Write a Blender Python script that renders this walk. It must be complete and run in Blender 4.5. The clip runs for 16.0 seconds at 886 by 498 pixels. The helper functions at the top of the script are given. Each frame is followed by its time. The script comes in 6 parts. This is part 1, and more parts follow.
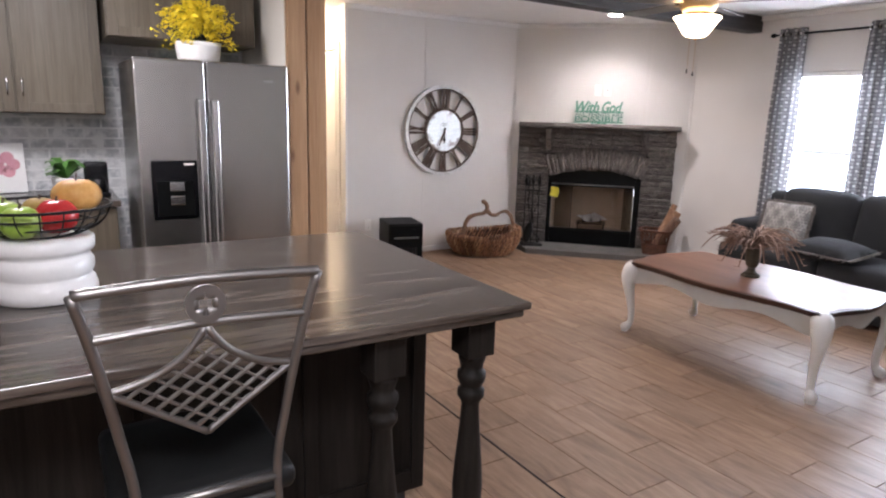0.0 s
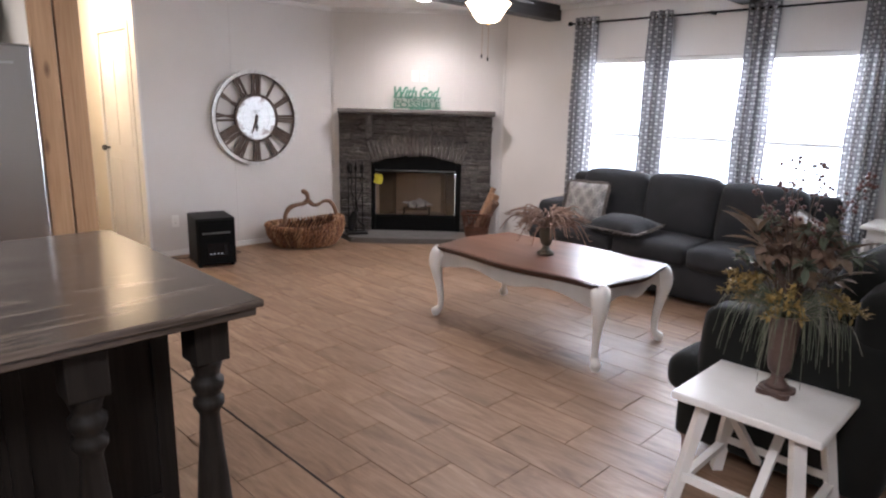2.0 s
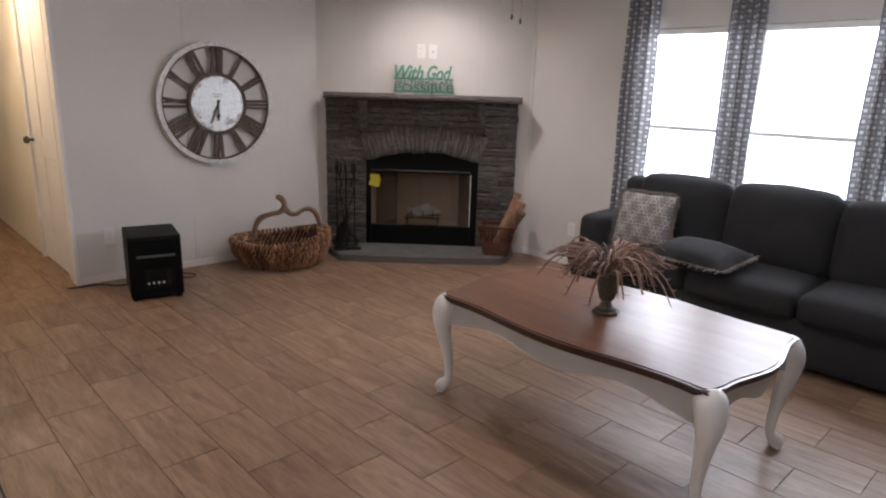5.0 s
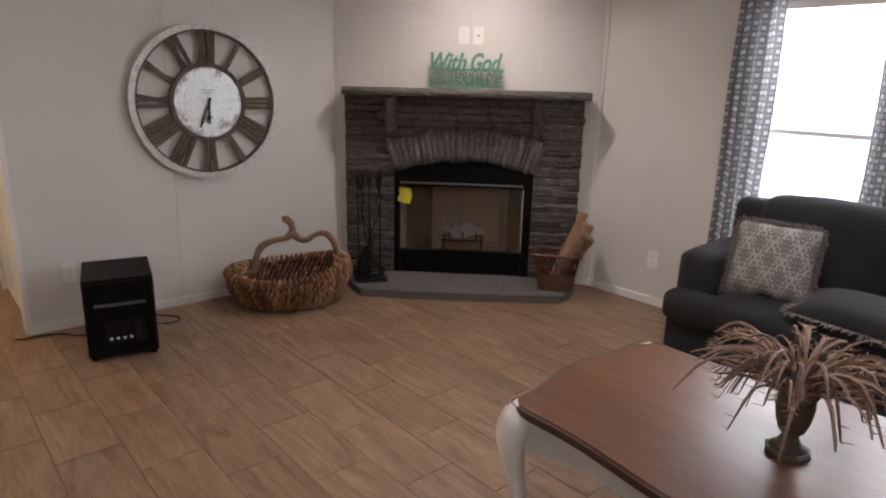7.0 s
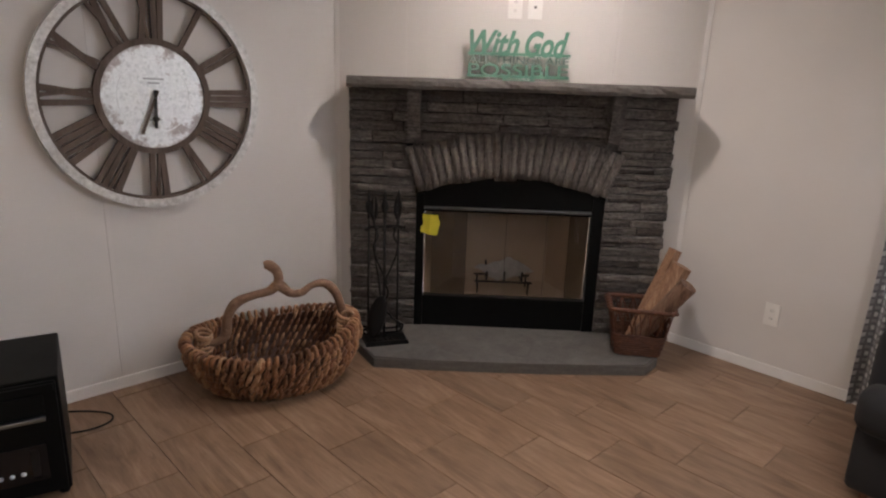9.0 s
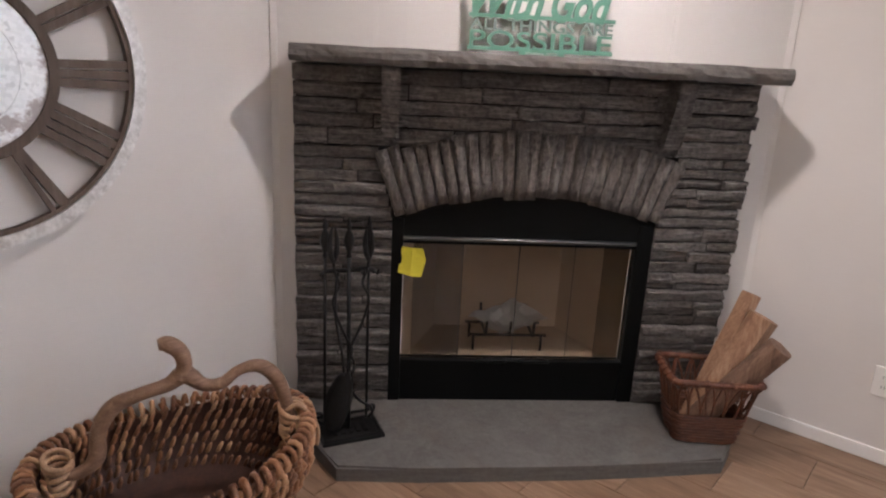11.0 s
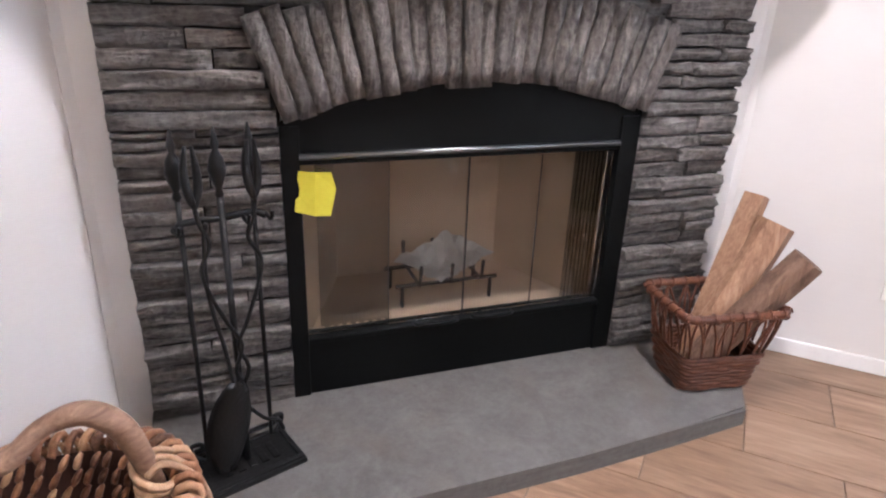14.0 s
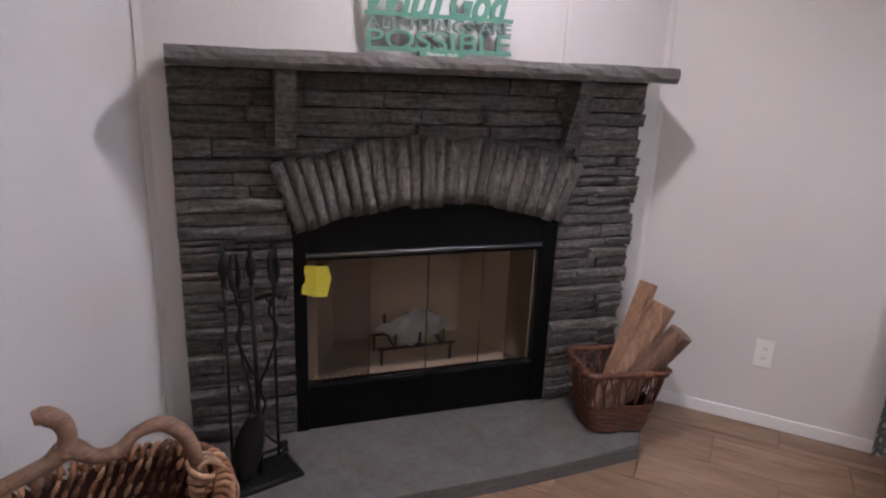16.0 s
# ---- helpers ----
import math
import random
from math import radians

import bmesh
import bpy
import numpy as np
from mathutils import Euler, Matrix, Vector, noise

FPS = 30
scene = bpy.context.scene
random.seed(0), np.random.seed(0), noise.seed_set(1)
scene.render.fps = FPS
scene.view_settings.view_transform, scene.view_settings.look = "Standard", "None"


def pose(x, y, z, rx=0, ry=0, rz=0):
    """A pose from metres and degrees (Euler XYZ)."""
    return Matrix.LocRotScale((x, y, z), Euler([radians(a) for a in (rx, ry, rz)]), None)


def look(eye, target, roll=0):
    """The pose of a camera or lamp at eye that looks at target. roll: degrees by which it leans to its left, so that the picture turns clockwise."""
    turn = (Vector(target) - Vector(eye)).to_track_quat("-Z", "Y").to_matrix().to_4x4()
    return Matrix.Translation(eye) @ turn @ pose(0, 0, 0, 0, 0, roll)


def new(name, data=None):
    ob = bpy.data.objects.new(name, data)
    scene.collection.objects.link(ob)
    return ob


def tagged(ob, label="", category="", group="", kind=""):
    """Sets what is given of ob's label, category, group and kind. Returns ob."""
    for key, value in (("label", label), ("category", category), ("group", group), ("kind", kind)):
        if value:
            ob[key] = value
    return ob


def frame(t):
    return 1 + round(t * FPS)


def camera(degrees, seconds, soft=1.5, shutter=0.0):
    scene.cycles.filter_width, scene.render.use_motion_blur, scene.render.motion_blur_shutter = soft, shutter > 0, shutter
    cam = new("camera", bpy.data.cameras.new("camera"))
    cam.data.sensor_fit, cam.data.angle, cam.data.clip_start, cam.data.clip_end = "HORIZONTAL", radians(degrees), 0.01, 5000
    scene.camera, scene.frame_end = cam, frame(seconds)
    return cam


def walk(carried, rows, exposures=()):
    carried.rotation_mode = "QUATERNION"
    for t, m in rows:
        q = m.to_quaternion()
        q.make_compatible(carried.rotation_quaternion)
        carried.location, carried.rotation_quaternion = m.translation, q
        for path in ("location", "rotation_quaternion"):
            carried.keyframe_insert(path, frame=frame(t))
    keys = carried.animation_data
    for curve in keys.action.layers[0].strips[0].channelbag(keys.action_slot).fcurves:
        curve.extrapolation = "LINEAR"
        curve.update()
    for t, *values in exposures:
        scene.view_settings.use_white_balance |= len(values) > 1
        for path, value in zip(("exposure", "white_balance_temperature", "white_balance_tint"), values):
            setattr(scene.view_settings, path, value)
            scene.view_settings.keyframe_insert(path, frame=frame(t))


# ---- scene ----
cam = camera(69.8, 16.0, 2.2)
# the path is laid out in the fireplace's frame and turned into the room's
ROOM = pose(0, 0, 0, 0, 0, -45)
PATH = [
    (0, (-0.022, -7.209, 1.461), (-0.463, -5.303, 1.042), 1.7),
    (0.5, (0.179, -7.223, 1.464), (-0.098, -5.288, 1.041), 1.5),
    (1, (0.332, -7.214, 1.448), (0.183, -5.268, 1.011), 1.2),
    (1.5, (0.374, -7.185, 1.443), (0.316, -5.234, 1.005), 1.3),
    (2, (0.331, -7.05, 1.452), (0.326, -5.1, 1.009), 1.4),
    (2.5, (0.266, -6.86, 1.451), (0.348, -4.911, 1.011), 1.1),
    (3, (0.257, -6.659, 1.437), (0.4, -4.714, 0.993), 1.1),
    (3.5, (0.318, -6.4, 1.438), (0.442, -4.451, 1.005), 1.2),
    (4, (0.336, -6.167, 1.435), (0.413, -4.22, 0.984), 1.5),
    (6.5, (0.231, -4.794, 1.470), (0.081, -2.867, 0.955), 1.7),
    (7, (0.163, -4.530, 1.448), (0.035, -2.601, 0.934), 1.5),
    (7.5, (0.125, -4.192, 1.445), (-0.026, -2.265, 0.929), 1.5),
    (8, (0.043, -3.907, 1.426), (-0.100, -1.982, 0.902), 1.8),
    (8.5, (-0.149, -3.609, 1.410), (-0.220, -1.678, 0.896), 1.7),
    (9, (-0.278, -3.322, 1.406), (-0.321, -1.392, 0.879), 2.0),
    (11.5, (-0.543, -2.042, 1.284), (-0.272, -0.128, 0.769), 2.8),
    (12, (-0.589, -1.794, 1.241), (-0.169, 0.096, 0.74), 2.5),
    (12.5, (-0.63, -1.576, 1.197), (-0.038, 0.246, 0.622), 2.2),
    (13, (-0.632, -1.486, 1.116), (-0.01, 0.278, 0.408), 2.3),
    (13.5, (-0.638, -1.465, 1.091), (0.006, 0.267, 0.326), 2.5),
    (14, (-0.642, -1.507, 1.102), (0.0, 0.233, 0.352), 2.2),
    (14.5, (-0.633, -1.593, 1.183), (0.0, 0.177, 0.499), 1.8),
    (15, (-0.644, -1.773, 1.265), (-0.015, 0.012, 0.616), 2.0),
    (15.5, (-0.667, -1.957, 1.327), (-0.04, -0.155, 0.727), 2.3),
    (16, (-0.692, -2.106, 1.356), (-0.066, -0.287, 0.811), 2.4),
]
EXPOSURES = [(0, 1.25, 5980, 18), (1.5, 1.22, 6000, 18), (2.5, 1.12, 6020, 18), (4, .75, 6060, 18), (7, .50, 6450, 17), (9, .62, 6480, 17), (11.5, 1.2, 6050, 19), (12.5, 1.55, 5750, 18), (13, 2.0, 5700, 18), (13.5, 2.25, 5690, 18), (14.5, 2.05, 5650, 18), (15, 1.6, 5650, 19), (15.5, 1.42, 5600, 20), (16, .93, 5700, 22)]
walk(cam, [(t, ROOM @ look(eye, target, roll)) for t, eye, target, roll in PATH], EXPOSURES)
# ---- place ----
# world, sun, large lights
world = bpy.data.worlds.new("sky_world")
scene.world = world
world.use_nodes = True
wn = world.node_tree.nodes
sky = wn.new("ShaderNodeTexSky")
sky.sky_type = 'NISHITA'
sky.sun_disc = False
sky.sun_elevation, sky.sun_rotation = radians(55), radians(250)
wn["Background"].inputs["Strength"].default_value = 0.12
world.node_tree.links.new(sky.outputs["Color"], wn["Background"].inputs["Color"])


def lamp(name, kind, at, energy, color, size=0.1, target=None, size_y=None, spot=None):
    data = bpy.data.lights.new(name, kind)
    data.energy, data.color = energy, color
    if kind == 'AREA':
        data.size = size
        if size_y:
            data.shape, data.size_y = 'RECTANGLE', size_y
    elif kind == 'SUN':
        data.angle = size
    else:
        data.shadow_soft_size = size
    if spot:
        data.spot_size, data.spot_blend = radians(spot), 0.9
    ob = new(name, data)
    ob.matrix_world = look(at, target or (at[0], at[1], at[2] - 1))
    return ob


lamp("sun", 'SUN', (0, 0, 9), 2.0, (1, .95, .88), radians(0.5), target=(.57, -.21, 8.2))
for wy in (-1.98, -2.81, -3.65):
    lamp("window_light", 'AREA', (0.80, wy, 1.24), 23, (.90, .95, 1.0), 0.66, target=(-2, wy, 1.0), size_y=1.3)
lamp("recessed_bulb", 'SPOT', (-.37, -.48, 2.40), 42, (1, .91, .82), 0.06, spot=150)
lamp("fan_bulb", 'POINT', (-1.24, -2.08, 2.10), 9, (1, .85, .62), 0.06)
lamp("hall_bulb", 'POINT', (-3.1, 1.4, 2.2), 19, (1, .76, .48), 0.1)
# three added fill lamps just under the ceiling, without any visible fitting
lamp("kitchen_fill", 'AREA', (-5.2, -1.9, 2.41), 19, (1, .96, .91), 0.5)
lamp("dining_fill", 'AREA', (-5.2, -5.4, 2.41), 38, (1, .97, .94), 0.6)
lamp("living_fill", 'AREA', (-1.5, -2.7, 2.41), 13, (1, .97, .93), 0.3)

# materials


class Mat:
    """A small builder for a principled material."""

    def __init__(self, name, rough=0.6, metal=0.0):
        self.m = bpy.data.materials.new(name)
        self.m.use_nodes = True
        self.t = self.m.node_tree
        self.b = self.t.nodes["Principled BSDF"]
        self.b.inputs["Roughness"].default_value = rough
        self.b.inputs["Metallic"].default_value = metal
        self.pos = None

    def node(self, kind, **values):
        n = self.t.nodes.new("ShaderNode" + kind)
        for k, v in values.items():
            if k in ("operation", "blend_type", "data_type", "feature", "wave_type", "bands_direction"):
                if k == "operation":
                    n.operation = v
                elif k == "blend_type":
                    n.blend_type = v
                elif k == "data_type":
                    n.data_type = v
                elif k == "feature":
                    n.feature = v
                elif k == "wave_type":
                    n.wave_type = v
                else:
                    n.bands_direction = v
            else:
                key = int(k[1:]) if k[0] == "_" else k.replace("_", " ")
                if isinstance(v, bpy.types.NodeSocket):
                    self.t.links.new(v, n.inputs[key])
                else:
                    n.inputs[key].default_value = v
        return n

    def place(self, scale=(1, 1, 1), local=False):
        """World place (or the object's own), shifted for each object by chance."""
        if local:
            src = self.node("TexCoord").outputs["Object"]
        else:
            src = self.node("NewGeometry").outputs["Position"]
        rnd = self.node("ObjectInfo").outputs["Random"]
        shift = self.node("VectorMath", operation='SCALE', _0=(13.0, 7.0, 5.0), Scale=rnd).outputs[0]
        moved = self.node("VectorMath", operation='ADD', _0=src, _1=shift).outputs[0]
        return self.node("Mapping", Vector=moved, Scale=scale).outputs[0]

    def noise(self, vec, scale, detail=4.0, rough=0.55, distort=0.0):
        return self.node("TexNoise", Vector=vec, Scale=scale, Detail=detail, Roughness=rough, Distortion=distort).outputs["Fac"]

    def ramp(self, fac, stops):
        n = self.node("ValToRGB", Fac=fac)
        el = n.color_ramp.elements
        while len(el) < len(stops):
            el.new(0.5)
        for e, (p, c) in zip(el, stops):
            e.position, e.color = p, (*c, 1)
        return n.outputs["Color"]

    def mix(self, fac, a, b, mode='MIX'):
        n = self.t.nodes.new("ShaderNodeMix")
        n.data_type, n.blend_type = 'RGBA', mode
        for i, v in ((0, fac), (6, a), (7, b)):
            if isinstance(v, bpy.types.NodeSocket):
                self.t.links.new(v, n.inputs[i])
            else:
                n.inputs[i].default_value = (*v, 1) if isinstance(v, tuple) and len(v) == 3 else v
        return n.outputs[2]

    def vary(self, col, amount=0.25):
        """Each object a little lighter or darker."""
        rnd = self.node("ObjectInfo").outputs["Random"]
        v = self.node("MapRange", Value=rnd, _3=1 - amount, _4=1 + amount).outputs[0]
        return self.node("HueSaturation", Color=col, Value=v).outputs[0]

    def color(self, col):
        if isinstance(col, tuple):
            self.b.inputs["Base Color"].default_value = (*col, 1)
        else:
            self.t.links.new(col, self.b.inputs["Base Color"])
        return self

    def bump(self, height, strength=0.3, distance=0.01):
        n = self.node("Bump", Height=height, Strength=strength, Distance=distance)
        self.t.links.new(n.outputs[0], self.b.inputs["Normal"])
        return self

    def roughen(self, fac, low, high):
        self.t.links.new(self.node("MapRange", Value=fac, _3=low, _4=high).outputs[0], self.b.inputs["Roughness"])
        return self


def plain(name, a, b, rough=0.6, metal=0.0, scale=6.0, fine=80.0, bump=0.1, stretch=(1, 1, 1), vary=0.0, local=False, gloss=0.5):
    """Two tones in blotches, with grain and fine relief."""
    m = Mat(name, rough, metal)
    v = m.place(stretch, local)
    big, small = m.noise(v, scale), m.noise(v, fine, 3.0)
    col = m.ramp(big, [(.3, a), (.7, b)])
    col = m.mix(0.35, col, m.ramp(small, [(.3, a), (.7, b)]))
    m.b.inputs["Specular IOR Level"].default_value = gloss
    m.color(m.vary(col, vary) if vary else col).bump(small, bump, 0.004)
    m.roughen(big, max(rough - .08, .02), min(rough + .08, 1))
    return m.m


def wood(name, dark, mid, light, rough, along='x', scale=1.0, vary=0.1, bump=0.15, knots=False, streak=11.0):
    m = Mat(name, rough)
    s = {'x': (.55, streak, streak), 'y': (streak, .55, streak), 'z': (streak, streak, .55)}[along]
    v = m.place(tuple(c * scale for c in s))
    grain = m.noise(v, 1.6, 6.0, .62, 1.2)
    fine = m.noise(v, 9.0, 4.0, .6, .4)
    col = m.ramp(grain, [(.28, dark), (.5, mid), (.74, light)])
    col = m.mix(.3, col, m.ramp(fine, [(.35, dark), (.65, light)]))
    if knots:
        k = m.node("TexVoronoi", Vector=m.place((3.0, 3.0, 1.1)), Scale=1.3).outputs["Distance"]
        col = m.mix(m.ramp(k, [(.035, (1, 1, 1)), (.085, (0, 0, 0))]), col, (dark[0] * .45, dark[1] * .4, dark[2] * .4))
    m.color(m.vary(col, vary)).bump(fine, bump, 0.003)
    m.roughen(grain, rough + .07, max(rough - .06, .05))
    return m.m


def metal(name, base, rough, brushed=None):
    m = Mat(name, rough, 1.0)
    v = m.place(brushed or (6, 6, 6))
    n = m.noise(v, 8.0, 4.0)
    m.color(m.ramp(n, [(.3, tuple(c * .98 for c in base)), (.7, base)]))
    m.roughen(n, rough - (.008 if brushed else .03), rough + (.008 if brushed else .04))
    if not brushed:
        m.bump(n, .012, .002)
    return m.m


def fabric(name, a, b, rough=0.92, weave=900.0):
    m = Mat(name, rough)
    v = m.place()
    big, fine = m.noise(v, 5.0, 3.0), m.noise(v, weave, 2.0)
    col = m.mix(.5, m.ramp(big, [(.3, a), (.7, b)]), m.ramp(fine, [(.3, a), (.7, b)]))
    m.color(col).bump(fine, .35, .002)
    m.b.inputs["Sheen Weight"].default_value = .04
    m.b.inputs["Sheen Roughness"].default_value = .5
    return m.m


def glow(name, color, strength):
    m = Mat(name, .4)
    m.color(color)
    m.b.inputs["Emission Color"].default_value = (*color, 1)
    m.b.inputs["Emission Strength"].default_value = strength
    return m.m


def glass(name, tint=(1, 1, 1), gloss=0.6, see=1.0):
    m = bpy.data.materials.new(name)
    m.use_nodes = True
    t = m.node_tree
    t.nodes.clear()
    out, mx = t.nodes.new("ShaderNodeOutputMaterial"), t.nodes.new("ShaderNodeMixShader")
    tr, gl = t.nodes.new("ShaderNodeBsdfTransparent"), t.nodes.new("ShaderNodeBsdfGlossy")
    fr = t.nodes.new("ShaderNodeFresnel")
    fr.inputs["IOR"].default_value = 1.5
    k = t.nodes.new("ShaderNodeMath")
    k.operation = 'MULTIPLY'
    k.inputs[1].default_value = gloss
    tr.inputs["Color"].default_value = (*(c * see for c in tint), 1)
    gl.inputs["Roughness"].default_value = 0.03
    t.links.new(fr.outputs[0], k.inputs[0])
    t.links.new(k.outputs[0], mx.inputs[0])
    t.links.new(tr.outputs[0], mx.inputs[1])
    t.links.new(gl.outputs[0], mx.inputs[2])
    t.links.new(mx.outputs[0], out.inputs["Surface"])
    return m


def wall_material(name, a, b):
    m = Mat(name, .72)
    v = m.place((1, 1, 1))
    weave = m.noise(m.place((60, 60, 6)), 9.0, 2.0)
    weave2 = m.noise(m.place((8, 8, 260)), 2.0, 2.0)
    big = m.noise(v, 1.1, 3.0)
    col = m.ramp(big, [(.3, a), (.75, b)])
    col = m.mix(.12, col, m.ramp(weave2, [(.35, a), (.65, (b[0] * 1.08, b[1] * 1.08, b[2] * 1.08))]))
    m.color(col).bump(m.node("Math", operation='ADD', _0=weave, _1=weave2).outputs[0], .12, .002)
    return m.m


def floor_material():
    m = Mat("wood_look_tile", .36)
    m.b.inputs["Specular IOR Level"].default_value = .4
    v = m.place((6.5, 1.0, 6.5))
    grain = m.noise(v, 1.5, 6.0, .6, 1.9)
    fine = m.noise(m.place((14, 1.3, 14)), 9.0, 4.0, .6, .3)
    blot = m.noise(m.place((2.4, 1.6, 2.4)), 1.6, 3.0)
    fleck = m.noise(m.place((16, 2.4, 16)), 1.8, 4.0, .6, .8)
    col = m.ramp(grain, [(.27, (.107, .057, .031)), (.42, (.192, .113, .068)), (.57, (.26, .165, .104)), (.76, (.348, .237, .161))])
    col = m.mix(.22, col, m.ramp(fine, [(.35, (.13, .074, .042)), (.65, (.35, .24, .16))]))
    col = m.mix(m.ramp(blot, [(.45, (0, 0, 0)), (.75, (.45, .45, .45))]), col, (.145, .085, .050))
    col = m.mix(m.ramp(fleck, [(.62, (0, 0, 0)), (.76, (.5, .5, .5))]), col, (.085, .046, .026))
    m.color(m.vary(col, .10)).bump(fine, .12, .002)
    m.roughen(grain, .50, .38)
    return m.m


def stone_material(name, a, b, c, relief=.55, strata=(3, 3, 26)):
    m = Mat(name, .82)
    v = m.place()
    lay = m.noise(m.place(strata), 3.0, 7.0, .68, .8)
    fine, big = m.noise(v, 55.0, 5.0, .65), m.noise(v, 7.0, 3.0)
    col = m.ramp(lay, [(.28, a), (.52, b), (.76, c)])
    col = m.mix(.3, col, m.ramp(fine, [(.35, a), (.7, c)]))
    col = m.mix(m.ramp(big, [(.5, (0, 0, 0)), (.7, (.35, .35, .35))]), col, (b[0] * 1.15, b[1] * .98, b[2] * .85))
    h = m.node("Math", operation='ADD', _0=fine, _1=lay).outputs[0]
    m.color(m.vary(col, .28)).bump(h, relief, .016)
    return m.m


def brick_wash_material():
    m = Mat("whitewashed_brick", .75)
    src = m.node("NewGeometry").outputs["Position"]
    flat = m.node("Mapping", Vector=src, Rotation=(radians(90), 0, 0)).outputs[0]
    n = m.node("TexBrick", Vector=flat, Color1=(.55, .55, .55, 1), Color2=(.34, .36, .38, 1), Mortar=(.72, .72, .71, 1), Scale=1.0)
    n.inputs["Brick Width"].default_value, n.inputs["Row Height"].default_value = .20, .065
    n.inputs["Mortar Size"].default_value = .006
    wash = m.noise(src, 14.0, 5.0, .65)
    m.color(m.mix(m.ramp(wash, [(.42, (0, 0, 0)), (.6, (1, 1, 1))]), n.outputs["Color"], (.70, .70, .69)))
    m.bump(n.outputs["Fac"], -.4, .006)
    return m.m


def curtain_material():
    """Small pale squares in staggered rows on a dark and light check."""
    m = Mat("curtain_cloth", .85)
    uv = m.node("UVMap").outputs[0]
    sep = m.node("SeparateXYZ", _0=uv)
    u, w = sep.outputs[0], sep.outputs[1]

    def saw(x, per, off=0.0):
        return m.node("Math", operation='FRACT', _0=m.node("Math", operation='MULTIPLY_ADD', _0=x, _1=1 / per, _2=off).outputs[0]).outputs[0]

    def band(x, lo, hi):
        a = m.node("Math", operation='GREATER_THAN', _0=x, _1=lo).outputs[0]
        b = m.node("Math", operation='LESS_THAN', _0=x, _1=hi).outputs[0]
        return m.node("Math", operation='MULTIPLY', _0=a, _1=b).outputs[0]

    def both(a, b):
        return m.node("Math", operation='MULTIPLY', _0=a, _1=b).outputs[0]

    sq1 = both(band(saw(u, .072), .32, .60), band(saw(w, .062), .32, .64))
    sq2 = both(band(saw(u, .072, .5), .32, .60), band(saw(w, .062, .5), .32, .64))
    ring1 = both(band(saw(u, .072), .14, .78), band(saw(w, .062), .10, .88))
    ring2 = both(band(saw(u, .072, .5), .18, .72), band(saw(w, .062, .5), .16, .82))
    thread = m.noise(m.place((1, 1, 1)), 700.0, 2.0)
    col = m.mix(m.node("Math", operation='MAXIMUM', _0=ring1, _1=ring2).outputs[0], (.25, .245, .25), (.125, .123, .13))
    col = m.mix(m.node("Math", operation='MAXIMUM', _0=sq1, _1=sq2).outputs[0], col, (.58, .57, .56))
    m.color(m.mix(.2, col, m.ramp(thread, [(.3, (.06, .06, .06)), (.7, (.5, .5, .5))])))
    m.b.inputs["Sheen Weight"].default_value = .2
    tl = m.node("BsdfTranslucent", Color=col)
    mx = m.node("MixShader", _0=.22, _1=m.b.outputs[0], _2=tl.outputs[0])
    m.t.links.new(mx.outputs[0], m.t.nodes["Material Output"].inputs["Surface"])
    return m.m


def damask_material():
    """A mirrored leaf figure, grey-brown on cream."""
    m = Mat("damask_cloth", .85)
    sep = m.node("SeparateXYZ", _0=m.node("UVMap").outputs[0])
    mt = lambda op, a, b=0.0, c=0.0: m.node("Math", operation=op, _0=a, _1=b, _2=c).outputs[0]

    def figure(du, dv):
        x = mt('ABSOLUTE', mt('SUBTRACT', mt('FRACT', mt('MULTIPLY_ADD', sep.outputs[0], 1.6, du)), .5))
        y = mt('SUBTRACT', mt('FRACT', mt('MULTIPLY_ADD', sep.outputs[1], 1.2, dv)), .5)
        ang, rad = mt('ARCTAN2', y, x), mt('SQRT', mt('MULTIPLY_ADD', x, x, mt('MULTIPLY', y, y)))
        petal = mt('MULTIPLY_ADD', mt('COSINE', mt('MULTIPLY', ang, 9.0)), .07, .30)
        frill = mt('MULTIPLY', mt('SINE', mt('MULTIPLY_ADD', rad, 30.0, mt('MULTIPLY', mt('COSINE', mt('MULTIPLY', ang, 6.0)), 2.6))), .14)
        curl = mt('MULTIPLY', mt('SINE', mt('MULTIPLY_ADD', y, 40.0, mt('MULTIPLY', x, 22.0))), .06)
        return mt('SUBTRACT', mt('ADD', petal, mt('ADD', frill, curl)), rad)

    both = mt('MAXIMUM', figure(0.0, 0.0), figure(.5, .5))
    fine = m.noise(m.place(), 600.0, 2.0)
    col = m.ramp(mt('MULTIPLY_ADD', both, 5.0, .4), [(.35, (.33, .31, .28)), (.65, (.115, .103, .096))])
    m.color(m.mix(.15, col, m.ramp(fine, [(.3, (.1, .1, .1)), (.7, (.7, .7, .7))]))).bump(fine, .3, .002)
    return m.m


def wicker_material():
    """Peeled and unpeeled twigs, each of its own tone."""
    m = Mat("pale_willow", .6)
    v = m.place()
    fine, big = m.noise(v, 130.0, 4.0), m.noise(v, 14.0, 3.0)
    one = m.node("NewGeometry").outputs["Random Per Island"]
    col = m.ramp(one, [(.0, (.050, .014, .006)), (.35, (.15, .050, .020)), (.7, (.31, .135, .060)), (1.0, (.55, .34, .19))])
    col = m.mix(.25, col, m.ramp(big, [(.35, (.06, .020, .008)), (.7, (.38, .19, .09))]))
    m.color(m.mix(.2, col, m.ramp(fine, [(.35, (.05, .018, .008)), (.65, (.45, .26, .14))]))).bump(fine, .4, .003)
    return m.m


